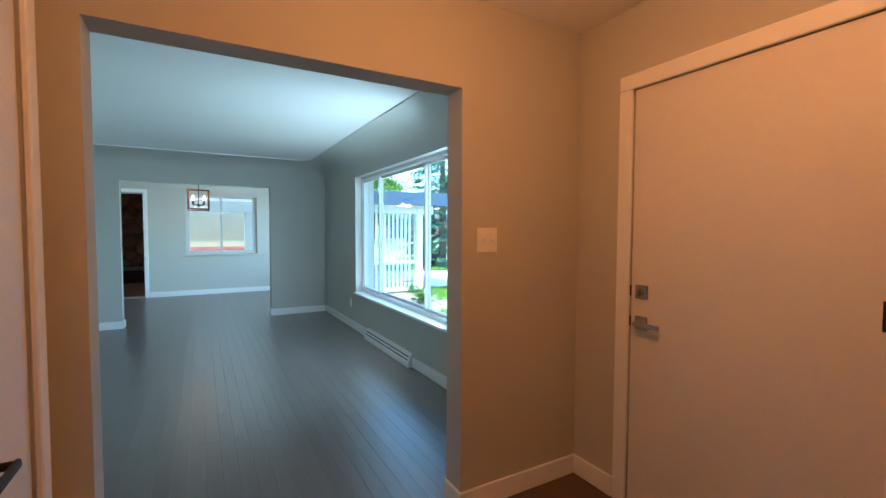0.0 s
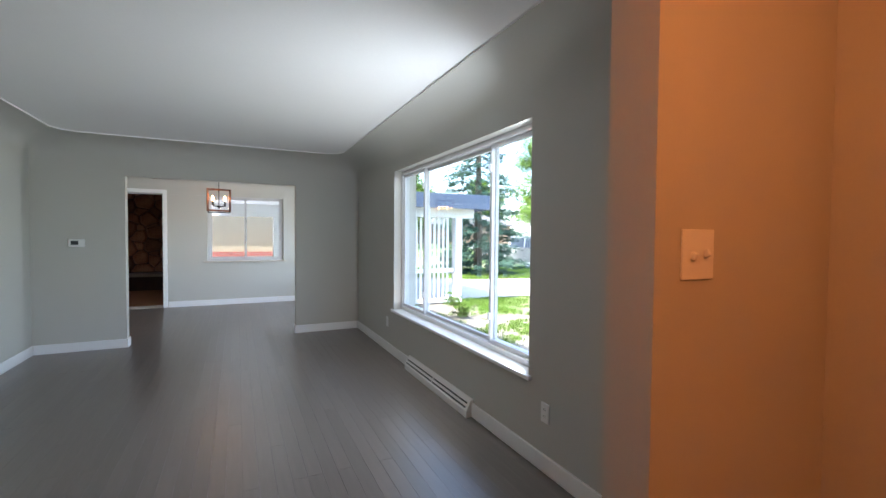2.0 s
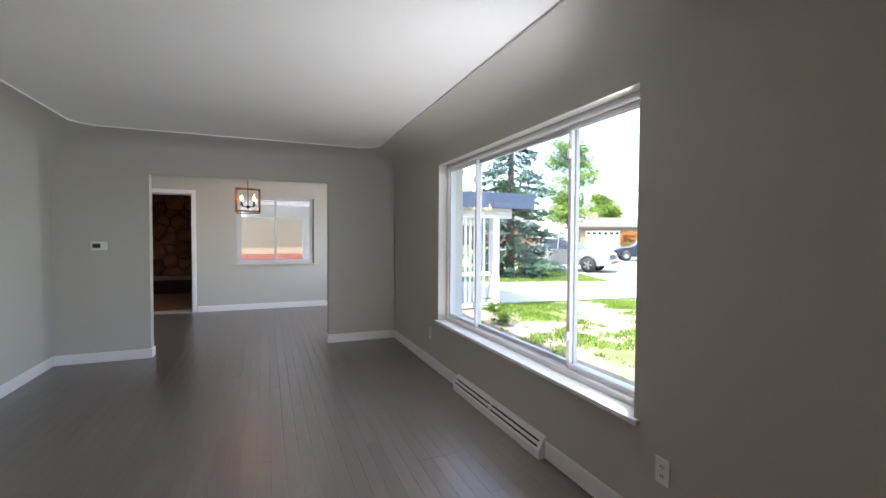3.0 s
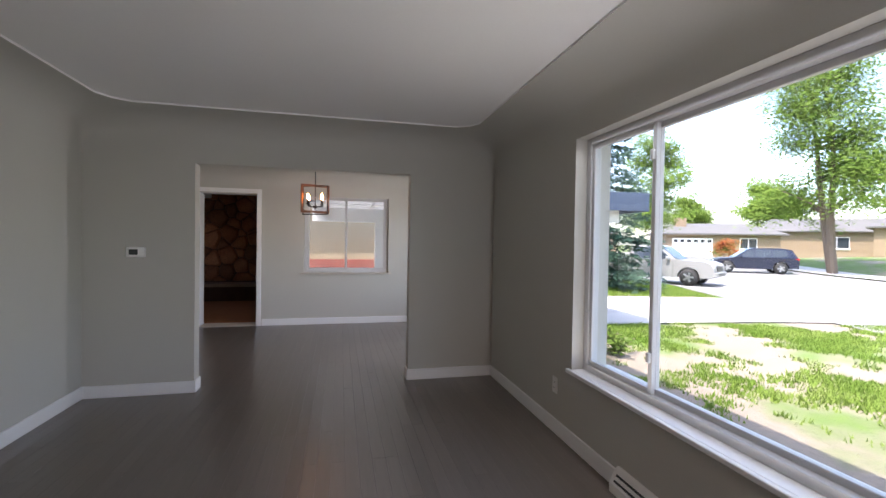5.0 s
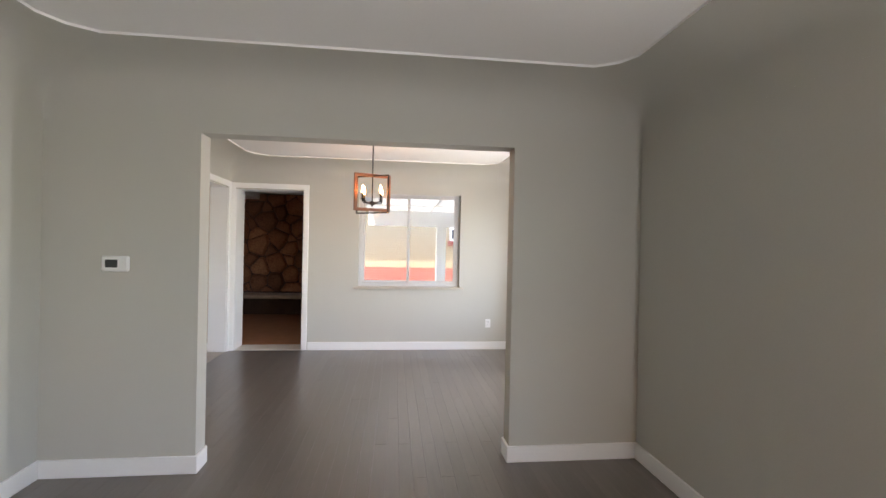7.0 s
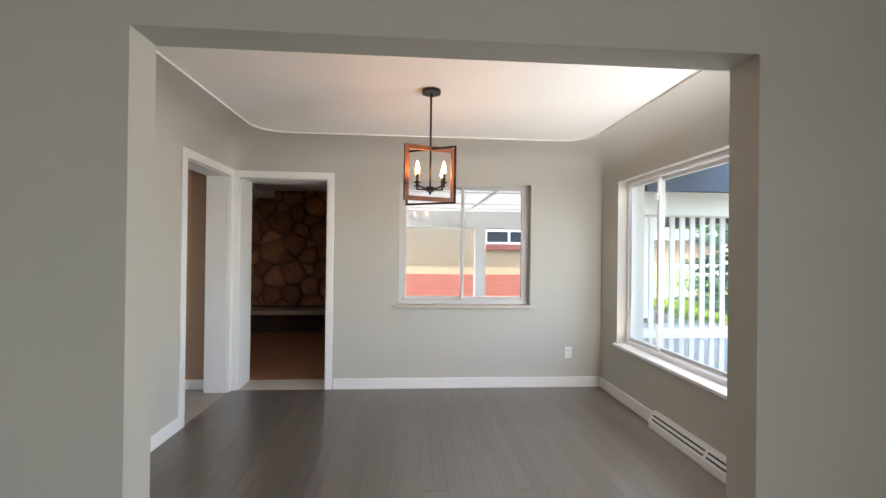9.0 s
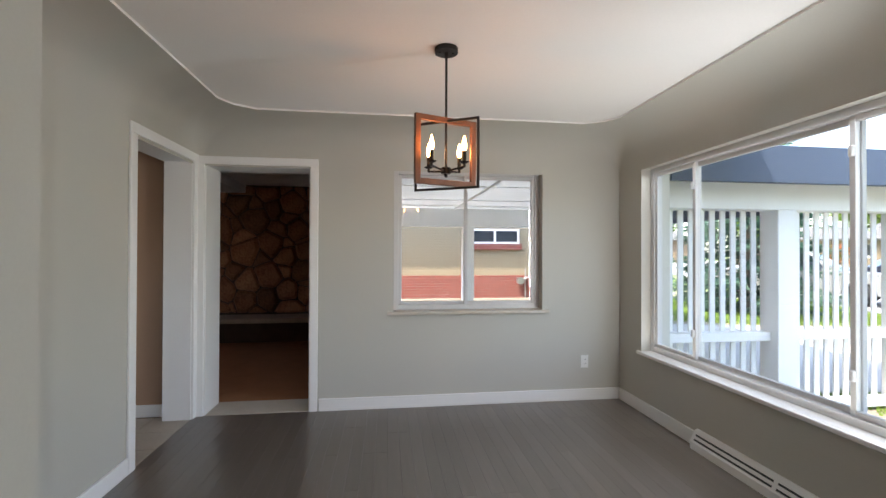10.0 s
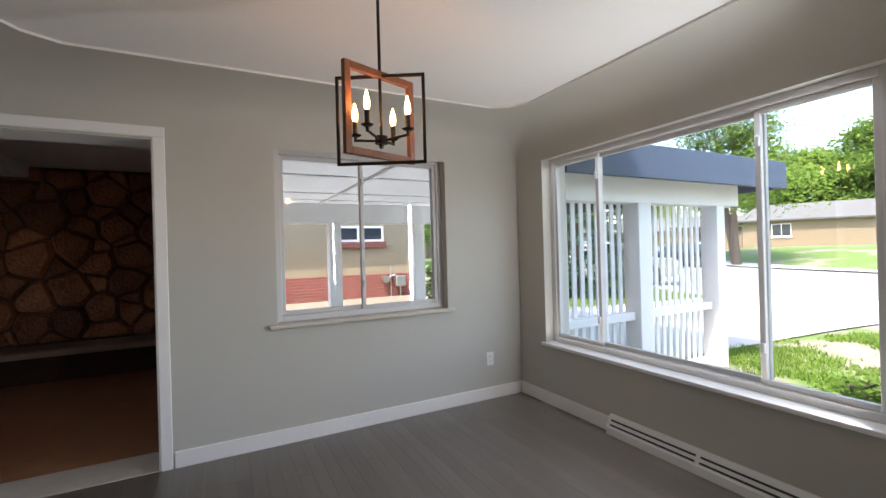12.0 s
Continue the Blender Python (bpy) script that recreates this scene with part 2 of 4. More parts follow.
TAILR = material("red_lamp_cover", (0.35, 0.02, 0.02), 0.2, 0, 0.05, 6, 60, 0.0)


# ---- mesh helpers ----
def cube_into(bm, x0, x1, y0, y1, z0, z1, bevel=0.0):
    v = [bm.verts.new((x, y, z)) for z in (z0, z1) for y in (y0, y1) for x in (x0, x1)]
    f = [bm.faces.new([v[i] for i in q]) for q in ((0, 2, 3, 1), (4, 5, 7, 6), (0, 1, 5, 4), (2, 6, 7, 3), (0, 4, 6, 2), (1, 3, 7, 5))]
    if bevel:
        e = list({e for q in f for e in q.edges})
        bmesh.ops.bevel(bm, geom=e, offset=bevel, segments=1, affect="EDGES", clamp_overlap=True)


def tube_into(bm, p, q, r0, r1=None, sides=12):
    """A round bar from p to q."""
    p, q = Vector(p), Vector(q)
    d = q - p
    m = Matrix.Translation((p + q) / 2) @ d.to_track_quat("Z", "Y").to_matrix().to_4x4()
    bmesh.ops.create_cone(bm, cap_ends=True, segments=sides, radius1=r0, radius2=r0 if r1 is None else r1, depth=d.length, matrix=m)


def finish(name, bm, mat, parent=None, smooth=False, at=None):
    me = bpy.data.meshes.new(name)
    bmesh.ops.recalc_face_normals(bm, faces=bm.faces)
    bm.to_mesh(me)
    bm.free()
    for m in (mat if isinstance(mat, (list, tuple)) else [mat]):
        me.materials.append(m)
    if smooth:
        me.polygons.foreach_set("use_smooth", [True] * len(me.polygons))
    ob = new(name, me)
    if at is not None:
        ob.matrix_basis = at
    if parent is not None:
        ob.parent = parent
    return ob


def boxes(name, rows, mat, parent=None, bevel=0.0, at=None):
    bm = bmesh.new()
    for r in rows:
        cube_into(bm, *r, bevel=bevel)
    return finish(name, bm, mat, parent, at=at)


def empty(name, m=None):
    e = new(name)
    e.empty_display_size = 0.1
    if m is not None:
        e.matrix_basis = m
    return e


def holed(a0, a1, z0, z1, holes):
    """Pieces (a, b, low, high) of a wall from a0 to a1 with openings (a, b, low, high)."""
    out, at = [], a0
    for h0, h1, l, t in sorted(holes):
        if h0 > at:
            out.append((at, h0, z0, z1))
        if l > z0:
            out.append((h0, h1, z0, l))
        if t < z1:
            out.append((h0, h1, t, z1))
        at = h1
    if at < a1:
        out.append((at, a1, z0, z1))
    return out


def wall_x(name, x0, x1, a0, a1, z0, z1, holes, mat, label):
    return tagged(boxes(name, [(x0, x1, a, b, l, h) for a, b, l, h in holed(a0, a1, z0, z1, holes)], mat), label, "wall", kind="structure")


def wall_y(name, y0, y1, a0, a1, z0, z1, holes, mat, label):
    return tagged(boxes(name, [(a, b, y0, y1, l, h) for a, b, l, h in holed(a0, a1, z0, z1, holes)], mat), label, "wall", kind="structure")


# ---- plan ----
XR, XL, XD, XO = 1.845, -1.81, -1.895, 2.11          # inner faces of the long walls, outer face of the window wall
YA0, YA1 = 2.443, 2.58                   # wall between entry and living room
YB0, YB1 = 8.00, 8.13                    # wall between living and dining room
YD0, YD1 = 11.07, 11.37                  # end wall of the dining room
ZC, ZTOP = 2.44, 2.60
W1 = (3.90, 6.41, 0.50, 2.08)            # living window: y, y, z, z
W3 = (8.57, 10.72, 0.50, 2.085)           # dining window: y, y, z, z
W2 = (-0.268, 1.09, 0.82, 2.108)           # end-wall window: x, x, z, z
D1 = (10.185, 11.0, 0.0, 2.10)           # side doorway of the dining room
D2 = (-1.832, -0.972, 0.0, 2.095)         # doorway to the stone-wall room
OA = (-0.297, 1.088, 0.0, 2.03)
OB = (-0.948, 0.972, 0.0, 2.033)
ED = (1.17, 2.10, 0.0, 2.05)             # entry door

wall_x("wall_east", XR, XO, -1.6, YD1, -0.35, ZTOP, [ED, W1, W3], WALL, "grey painted wall with the large front windows")
wall_y("wall_north", YD0, YD1, XD - 0.21, XR, -0.35, ZTOP, [D2, W2], WALL, "light grey painted end wall of the dining room")
wall_x("wall_west", XL - 0.25, XL, YA0, YB1, 0, ZTOP, [], WALL, "light grey painted long wall")
wall_x("wall_dining_west", XD - 0.21, XD, YB1, YD0, 0, ZTOP, [D1], WALL, "light grey painted wall with a doorway")
wall_y("wall_entry", YA0, YA1, XL, XR, 0, ZTOP, [OA], WALL, "grey painted wall with a wide cased-free opening")
wall_y("wall_dining", YB0, YB1, XL, XR, 0, ZTOP, [OB], WALL, "grey painted wall with a wide square opening")
FX = -0.40
wall_x("wall_entry_side", FX - 0.12, FX, -1.6, YA0, 0, ZTOP, [(1.50, 2.30, 0, 2.03)], WALL, "grey painted side wall of the entry")
wall_y("wall_south", -1.72, -1.6, FX - 0.12, XO, 0, ZTOP, [], WALL, "grey painted back wall of the entry")
wall_x("wall_closet", -1.2, -1.1, 1.3, YA0, 0, ZTOP, [], WALL, "grey painted closet wall")
wall_y("wall_closet_side", 1.2, 1.3, -1.2, FX - 0.12, 0, ZTOP, [], WALL, "grey painted closet wall")


def cove(name, x0, x1, y0, y1, label, reach=(1.0, 1.0, 1.0, 1.0), cut=0.16):
    """Curved plaster cove between the walls and the flat ceiling, its inner corners cut across."""
    R, N = 0.36, 22
    rw, re, rs, rn = reach
    bm = bmesh.new()
    rings = []
    for i in range(N + 1):
        a = radians(86) * i / N
        d, z, c = R * 1.037 * (1 - math.cos(a)) ** 1.5, ZC - 0.004 - R * (math.sin(radians(86)) - math.sin(a)), 0.004 + cut * (i / N) ** 1.5
        X0, X1, Y0, Y1 = x0 + 0.0004 + d * rw, x1 - 0.0004 - d * re, y0 + 0.0004 + d * rs, y1 - 0.0004 - d * rn
        pts = []
        for cx, cy, sx, sy, flip in ((X0, Y0, 1, 1, 0), (X1, Y0, -1, 1, 1), (X1, Y1, -1, -1, 0), (X0, Y1, 1, -1, 1)):
            k = [(cx, cy + sy * (c + 0.05)), (cx, cy + sy * c), (cx + sx * c * 0.34, cy + sy * c * 0.40), (cx + sx * c, cy), (cx + sx * (c + 0.05), cy)]
            pts += k[::-1] if flip else k
        rings.append([bm.verts.new((x, y, z)) for x, y in pts])
    for a, b in zip(rings, rings[1:]):
        for j in range(len(a)):
            k = (j + 1) % len(a)
            bm.faces.new((a[j], a[k], b[k], b[j]))
    lip = [bm.verts.new((v.co.x, v.co.y, ZC + 0.10)) for v in rings[-1]]
    top = [bm.verts.new((v.co.x, v.co.y, ZC + 0.10)) for v in rings[0]]
    edge, foot = [bm.verts.new(v.co) for v in rings[-1]], [bm.verts.new(v.co) for v in rings[0]]
    for j in range(len(lip)):
        k = (j + 1) % len(lip)
        bm.faces.new((edge[j], edge[k], lip[k], lip[j]))
        bm.faces.new((lip[j], lip[k], top[k], top[j]))
        bm.faces.new((foot[k], foot[j], top[j], top[k]))
    ob = finish(name, bm, [WALL, CEIL], smooth=False)
    me = ob.data
    for p in me.polygons:
        p.material_index = 0 if p.index < 20 * N else 1
    me.polygons.foreach_set("use_smooth", [p.index < 20 * N for p in me.polygons])
    tagged(ob, label, "cove", kind="structure")
    # flat ceiling plate above the cove, set back behind its thin edge
    d = R * (1 - math.cos(radians(86)))
    x0, x1, y0, y1, d = x0 + d * rw, x1 - d * re, y0 + d * rs, y1 - d * rn, -0.009
    bm = bmesh.new()
    c = cut
    pts = []
    for cx, cy, sx, sy, flip in ((x0 + d, y0 + d, 1, 1, 0), (x1 - d, y0 + d, -1, 1, 1), (x1 - d, y1 - d, -1, -1, 0), (x0 + d, y1 - d, 1, -1, 1)):
        k = [(cx, cy + sy * c), (cx + sx * c * 0.34, cy + sy * c * 0.40), (cx + sx * c, cy)]
        pts += k[::-1] if flip else k
    f = bm.faces.new([bm.verts.new((x, y, ZC + 0.010)) for x, y in pts])
    g = bmesh.ops.extrude_face_region(bm, geom=[f])
    bmesh.ops.translate(bm, verts=[v for v in g["geom"] if isinstance(v, bmesh.types.BMVert)], vec=(0, 0, 0.12))
    return finish("ceiling_plate", bm, CEIL)


for nm, args, reach, cut in (("living", (XL, XR, YA1, YB0), (1, 1, 1, 1), 0.17), ("dining", (XD, XR, YB1, YD0), (1.15, 1, 1, 1.2), 0.20)):
    pl = cove("cove_" + nm, *args, "grey plaster cove curving into the ceiling", reach, cut)
    pl.name = "ceiling_" + nm
    tagged(pl, "flat white painted plaster ceiling", "ceiling", kind="structure")
tagged(boxes("ceiling_entry", [(FX - 0.12, XR, -1.6, YA0, ZC, ZC + 0.1)], CEIL), "flat painted ceiling of the entry", "ceiling", kind="structure")
tagged(boxes("roof", [(-6.2, 2.75, -2.2, 11.35, 2.62, 2.75), (-6.2, -0.46, 11.35, 15.0, 2.62, 2.75)], SHINGLE), "flat roof deck with an eave over the windows", "roof", kind="structure")
tagged(boxes("roof_fascia", [(2.70, 2.78, -2.2, 10.70, 2.42, 2.75)], FASCIA), "slate blue fascia board along the eave", "fascia", kind="structure")
tagged(boxes("soffit", [(XO, 2.70, -2.2, 10.70, 2.44, 2.47)], CARW), "white soffit under the eave", "soffit", kind="structure")


# ---- baseboards, casings, doors ----
def baseboard(rows, name="baseboard"):
    BH, BT = 0.105, 0.016
    bm = bmesh.new()
    for axis, face, side, a, b in rows:
        lo, hi = (face, face + side * BT) if side > 0 else (face + side * BT, face)
        if axis == "x":
            cube_into(bm, lo, hi, a, b, 0.0, BH, 0.003)
        else:
            cube_into(bm, a, b, lo, hi, 0.0, BH, 0.003)
    return tagged(finish(name, bm, TRIM), "white painted flat baseboard", "baseboard", kind="structure")


V1, V2 = (4.57, 5.88), (8.74, 10.04)
baseboard([("x", XR, -1, YA1, V1[0]), ("x", XR, -1, V1[1], YB0), ("x", XL, 1, YA1, YB0),
           ("y", YB0, -1, XL + 0.016, OB[0] + 0.016), ("y", YB0, -1, OB[1] - 0.016, XR - 0.016), ("y", YA1, 1, XL + 0.016, OA[0]), ("y", YA1, 1, OA[1], XR - 0.016),
           ("x", OB[0], 1, YB0, YB1), ("x", OB[1], -1, YB0, YB1)], "baseboard_living")
baseboard([("x", XR, -1, YB1, V2[0]), ("x", XR, -1, V2[1], YD0), ("x", XD, 1, YB1, D1[0] - 0.068), ("y", YD0, -1, D2[1] + 0.072, XR - 0.016),
           ("y", YB1, 1, XD + 0.016, OB[0]), ("y", YB1, 1, OB[1], XR - 0.016)], "baseboard_dining")
baseboard([("x", XR, -1, 2.175, YA0), ("y", YA0, -1, OA[1] - 0.016, XR - 0.016), ("x", OA[1], -1, YA0, YA1), ("x", XR, -1, -1.6, 1.09)], "baseboard_entry")


def casing_y(name, y, side, x0, x1, top, w=0.072, t=0.018):
    """Door casing on a wall that faces along y."""
    lo, hi = sorted((y, y + side * t))
    e = 0.004
    return tagged(boxes(name, [(x0 - w, x0 + e, lo, hi, 0, top - e), (x1 - e, x1 + w, lo, hi, 0, top - e), (x0 - w, x1 + w, lo, hi, top - e, top + w)], TRIM, bevel=0.004),
                  "white painted flat door casing", "door casing", kind="structure")


def casing_x(name, x, side, y0, y1, top, w=0.068, t=0.018):
    lo, hi = sorted((x, x + side * t))
    e = 0.004
    return tagged(boxes(name, [(lo, hi, y0 - w, y0 + e, 0, top - e), (lo, hi, y1 - e, y1 + w, 0, top - e), (lo, hi, y0 - w, y1 + w, top - e, top + w)], TRIM, bevel=0.004),
                  "white painted flat door casing", "door casing", kind="structure")


casing_y("trim_stone_room_door", YD0, -1, D2[0], D2[1], D2[3], w=0.062)
casing_x("trim_side_door", XD, 1, D1[0], D1[1], D1[3], w=0.066)
casing_x("trim_entry_door", XR, -1, ED[0], ED[1], ED[3])
casing_x("trim_closet_door", FX, 1, 1.50, 2.30, 2.03)
# jamb linings
tagged(boxes("jamb_stone_room", [(D2[0], D2[0] + 0.014, YD0, YD1 + 0.004, 0, D2[3]), (D2[1] - 0.014, D2[1], YD0, YD1 + 0.004, 0, D2[3]), (D2[0] + 0.014, D2[1] - 0.014, YD0, YD1 + 0.004, D2[3] - 0.014, D2[3])], TRIM, bevel=0.002),
       "white painted deep door jamb", "door jamb", kind="structure")
tagged(boxes("jamb_side", [(XD - 0.214, XD, D1[0], D1[0] + 0.014, 0, D1[3]), (XD - 0.214, XD, D1[1] - 0.014, D1[1], 0, D1[3]), (XD - 0.214, XD, D1[0] + 0.014, D1[1] - 0.014, D1[3] - 0.014, D1[3])], TRIM, bevel=0.002),
       "white painted door jamb", "door jamb", kind="structure")


def lever_handle(parent, x, y, z, side, way):
    """Square-rose lever; side: towards the room along x, way: the lever's direction along y."""
    bm = bmesh.new()
    lo, hi = sorted((x, x + side * 0.010))
    cube_into(bm, lo, hi, y - 0.033, y + 0.033, z - 0.033, z + 0.033, 0.003)
    tube_into(bm, (x + side * 0.009, y, z), (x + side * 0.05, y, z), 0.011)
    a, b = sorted((y - way * 0.013, y + way * 0.118))
    lo, hi = sorted((x + side * 0.040, x + side * 0.053))
    cube_into(bm, lo, hi, a, b, z - 0.011, z + 0.011, 0.003)
    return finish("handle", bm, NICKEL, parent)


door = empty("door_1", pose(0, 0, 0))
tagged(door, "closed white flush entry door with square nickel hardware", "door", kind="structure")
boxes("door_leaf", [(XR + 0.004, XR + 0.049, ED[0] + 0.006, ED[1] - 0.006, 0.012, ED[3] - 0.006)], DOORW, door, 0.003)
boxes("frame", [(XR + 0.055, XO, ED[0], ED[0] + 0.03, 0, ED[3]), (XR + 0.055, XO, ED[1] - 0.03, ED[1], 0, ED[3]), (XR + 0.055, XO, ED[0] + 0.03, ED[1] - 0.03, ED[3] - 0.03, ED[3])], TRIM, door, 0.002)
HY = ED[1] - 0.066
lever_handle(door, XR + 0.004, HY, 0.928, -1, -1)
bm = bmesh.new()
cube_into(bm, XR - 0.006, XR + 0.004, HY - 0.033, HY + 0.033, 1.045, 1.111, 0.003)
tube_into(bm, (XR - 0.002, HY, 1.078), (XR - 0.016, HY, 1.078), 0.014)
cube_into(bm, XR - 0.030, XR - 0.014, HY - 0.006, HY + 0.006, 1.062, 1.094, 0.002)
tagged(finish("deadbolt", bm, NICKEL, door), "square satin nickel deadbolt")
for hz in (0.28, 1.06, 1.80):
    bm = bmesh.new()
    tube_into(bm, (XR - 0.006, ED[0] + 0.003, hz), (XR - 0.006, ED[0] + 0.003, hz + 0.095), 0.0075)
    cube_into(bm, XR - 0.0015, XR + 0.0035, ED[0] + 0.006, ED[0] + 0.03, hz, hz + 0.095)
    tagged(finish("hinge", bm, BRONZE, door), "dark bronze hinge")
for sz in (0.905, 1.055):
    boxes("strike", [(XR - 0.001, XR + 0.006, ED[1] - 0.0055, ED[1] - 0.0005, sz, sz + 0.05)], BRONZE, door)

closet = empty("door_2")
tagged(closet, "closed white flush closet door with lever handle", "door", kind="structure")
boxes("door_leaf", [(FX - 0.05, FX - 0.006, 1.506, 2.294, 0.012, 2.024)], DOORW, closet, 0.003)
bm = bmesh.new()
tube_into(bm, (FX - 0.006, 2.005, 0.84), (FX + 0.006, 2.005, 0.84), 0.03, sides=20)
tube_into(bm, (FX, 2.005, 0.84), (FX + 0.05, 2.005, 0.84), 0.010)
cube_into(bm, FX + 0.040, FX + 0.054, 1.885, 2.015, 0.829, 0.851, 0.004)
tagged(finish("handle", bm, BRONZE, closet), "dark bronze lever")


# ---- windows ----
def window(name, axis, a0, a1, z0, z1, splits, inner, outer, stool_mat, slid, label):
    """Sliding window in a wall opening: outer frame, sashes, panes, latches, stool. a runs along the wall; splits: meeting stiles."""
    e = empty(name)
    tagged(e, label, "window", kind="structure")
    f0, f1 = inner + 0.085, inner + 0.165
    def bx(nm, rows, mat, bevel=0.003):
        if axis == "x":
            rows = [(d0, d1, p, q, l, h) for p, q, d0, d1, l, h in rows]
        else:
            rows = [(p, q, d0, d1, l, h) for p, q, d0, d1, l, h in rows]
        return boxes(nm, rows, mat, e, bevel)
    w = 0.045
    zb = z0 + 0.022
    bx("frame", [(a0 + 0.001, a0 + w, f0, f1, zb, z1 - 0.001), (a1 - w, a1 - 0.001, f0, f1, zb, z1 - 0.001), (a0 + w, a1 - w, f0, f1, z1 - w, z1 - 0.001), (a0 + w, a1 - w, f0, f1, zb, zb + w)], VINYL)
    edges = [a0 + w, *splits, a1 - w]
    for i, (p, q) in enumerate(zip(edges, edges[1:])):
        s = 0.030
        d = f0 + (0.012 if slid[i] else 0.042)
        p0, q0 = (p - (0.018 if i else 0)), (q + (0.018 if i < len(edges) - 2 else 0))
        lo, hi = zb + w, z1 - w
        bx("sash", [(p0, p0 + s, d, d + 0.028, lo, hi), (q0 - s, q0, d, d + 0.028, lo, hi), (p0 + s, q0 - s, d, d + 0.028, hi - s, hi), (p0 + s, q0 - s, d, d + 0.028, lo, lo + s)], VINYL)
        g = bx("pane", [(p0 + s - 0.003, q0 - s + 0.003, d + 0.012, d + 0.016, lo + s - 0.003, hi - s + 0.003)], GLASS, 0)
        g.visible_shadow = False
    for sp in splits:
        for hz in (zb + w + 0.17, z1 - w - 0.20):
            bx("latch", [(sp - 0.012, sp + 0.012, f0 - 0.006, f0 + 0.014, hz, hz + 0.055)], VINYL, 0.004)
    ear, nose = (0.055, 0.04) if stool_mat is SILL else (0.035, 0.028)
    bx("sill", [(a0 - ear, a1 + ear, inner - nose, inner - 0.001, z0 - 0.006, z0 + 0.021), (a0 + 0.001, a1 - 0.001, inner - 0.001, f1, z0, z0 + 0.021)], stool_mat, 0.004)
    bx("outer_trim", [(a0 + 0.002, a1 - 0.002, f1, outer + 0.02, z0 + 0.001, zb + 0.02)], CARW, 0.003)
    return e


window("window_1", "x", *W1, (4.51, 5.78), XR, XO, TRIM, (1, 0, 1), "white vinyl three-panel sliding window with white stool")
window("window_3", "x", *W3, (9.10, 10.21), XR, XO, TRIM, (1, 0, 1), "white vinyl three-panel sliding window with white stool")
window("window_2", "y", *W2, (0.395,), YD0, YD1, SILL, (0, 1), "white vinyl two-panel sliding window with beige stool")


# ---- floor bases ----
tagged(boxes("floor_base", [(FX - 0.12, XR, -1.6, YA0, -0.08, -0.012), (XL, XR, YA0, YB1, -0.08, -0.012), (XD, XR, YB1, YD0, -0.08, -0.012)], material("floor_seam", (0.06, 0.05, 0.045), 0.8, 0, 0.1)), "dark stained hardwood strip floor", "floor", kind="structure")
FLOOR = bpy.data.objects["floor_base"]
FLOOR.name = "floor"


# ---- small wall fixtures ----
def register(y0, y1):
    """Long white baseboard air register with louvre slots."""
    e = empty("air_register", pose(XR, (y0 + y1) / 2, 0))
    tagged(e, "long white metal baseboard air register at the wall", "air register")
    L = (y1 - y0) / 2
    bm = bmesh.new()
    prof = [(0, 0), (-0.062, 0), (-0.062, 0.052), (-0.056, 0.060), (-0.026, 0.122), (-0.012, 0.132), (0, 0.132)]
    ends = [[bm.verts.new((x - 0.001, s * L, z)) for x, z in prof] for s in (-1, 1)]
    for j in range(len(prof)):
        k = (j + 1) % len(prof)
        bm.faces.new((ends[0][j], ends[0][k], ends[1][k], ends[1][j]))
    bm.faces.new(ends[0]); bm.faces.new(ends[1])
    finish("body", bm, TRIM, e)
    tilt = math.degrees(math.atan2(0.062, 0.030))
    for a, b in ((-L + 0.03, -0.015), (0.015, L - 0.03)):
        for k in range(3):
            u = 0.16 + 0.24 * k
            x, z = -0.056 + 0.030 * u * 1.0, 0.060 + 0.062 * u
            bm = bmesh.new()
            cube_into(bm, -0.006, 0.006, a, b, -0.003, 0.003)
            o = finish("slot", bm, DARKP if k != 1 else TRIM, e, at=pose(x - 0.0015, 0, z, 0, -tilt, 0))
    return e


register(*V1)
register(*V2)


def outlet(m, name="wall_outlet"):
    """Duplex outlet plate in the xz plane, facing -y."""
    e = empty(name, m)
    tagged(e, "white duplex outlet with a plain plate on the wall", "outlet", group="wall outlets")
    boxes("plate", [(-0.036, 0.036, -0.006, -0.0005, -0.058, 0.058)], PLAST, e, 0.002)
    for dz in (-0.020, 0.020):
        boxes("socket", [(-0.016, 0.016, -0.008, -0.005, dz - 0.014, dz + 0.014)], PLAST, e, 0.003)
        boxes("slots", [(-0.008, -0.005, -0.0088, -0.0078, dz - 0.004, dz + 0.006), (0.005, 0.008, -0.0088, -0.0078, dz - 0.004, dz + 0.006)], DARKP, e)
    return e


o1 = outlet(pose(1.497, YD0, 0.355))
copy_thing(o1, pose(XR, 3.735, 0.345, 0, 0, -90))
copy_thing(o1, pose(XR, 6.63, 0.345, 0, 0, -90))

sw = tagged(empty("light_switch", pose(1.232, YA0, 1.322)), "white double light switch plate on the entry wall", "light switch")
boxes("plate", [(-0.058, 0.058, -0.006, -0.0005, -0.060, 0.060)], PLAST, sw, 0.002)
for dx, tip in ((-0.023, 12), (0.023, -12)):
    boxes("toggle", [(-0.005, 0.005, -0.016, 0.0, -0.009, 0.009)], PLAST, sw, 0.002, at=pose(dx, -0.004, 0, tip * 2, 0, 0))

th = tagged(empty("thermostat", pose(-1.402, YB0, 1.245)), "white wall thermostat with a grey display", "thermostat")
boxes("body", [(-0.074, 0.074, -0.026, -0.0005, -0.046, 0.046)], PLAST, th, 0.008)
boxes("display", [(-0.050, 0.018, -0.0275, -0.0255, -0.022, 0.024)], DARKP, th, 0.001)
for k in (-1, 1):
    boxes("button", [(0.038, 0.056, -0.029, -0.0255, k * 0.014 - 0.007, k * 0.014 + 0.007)], PLAST, th, 0.002)

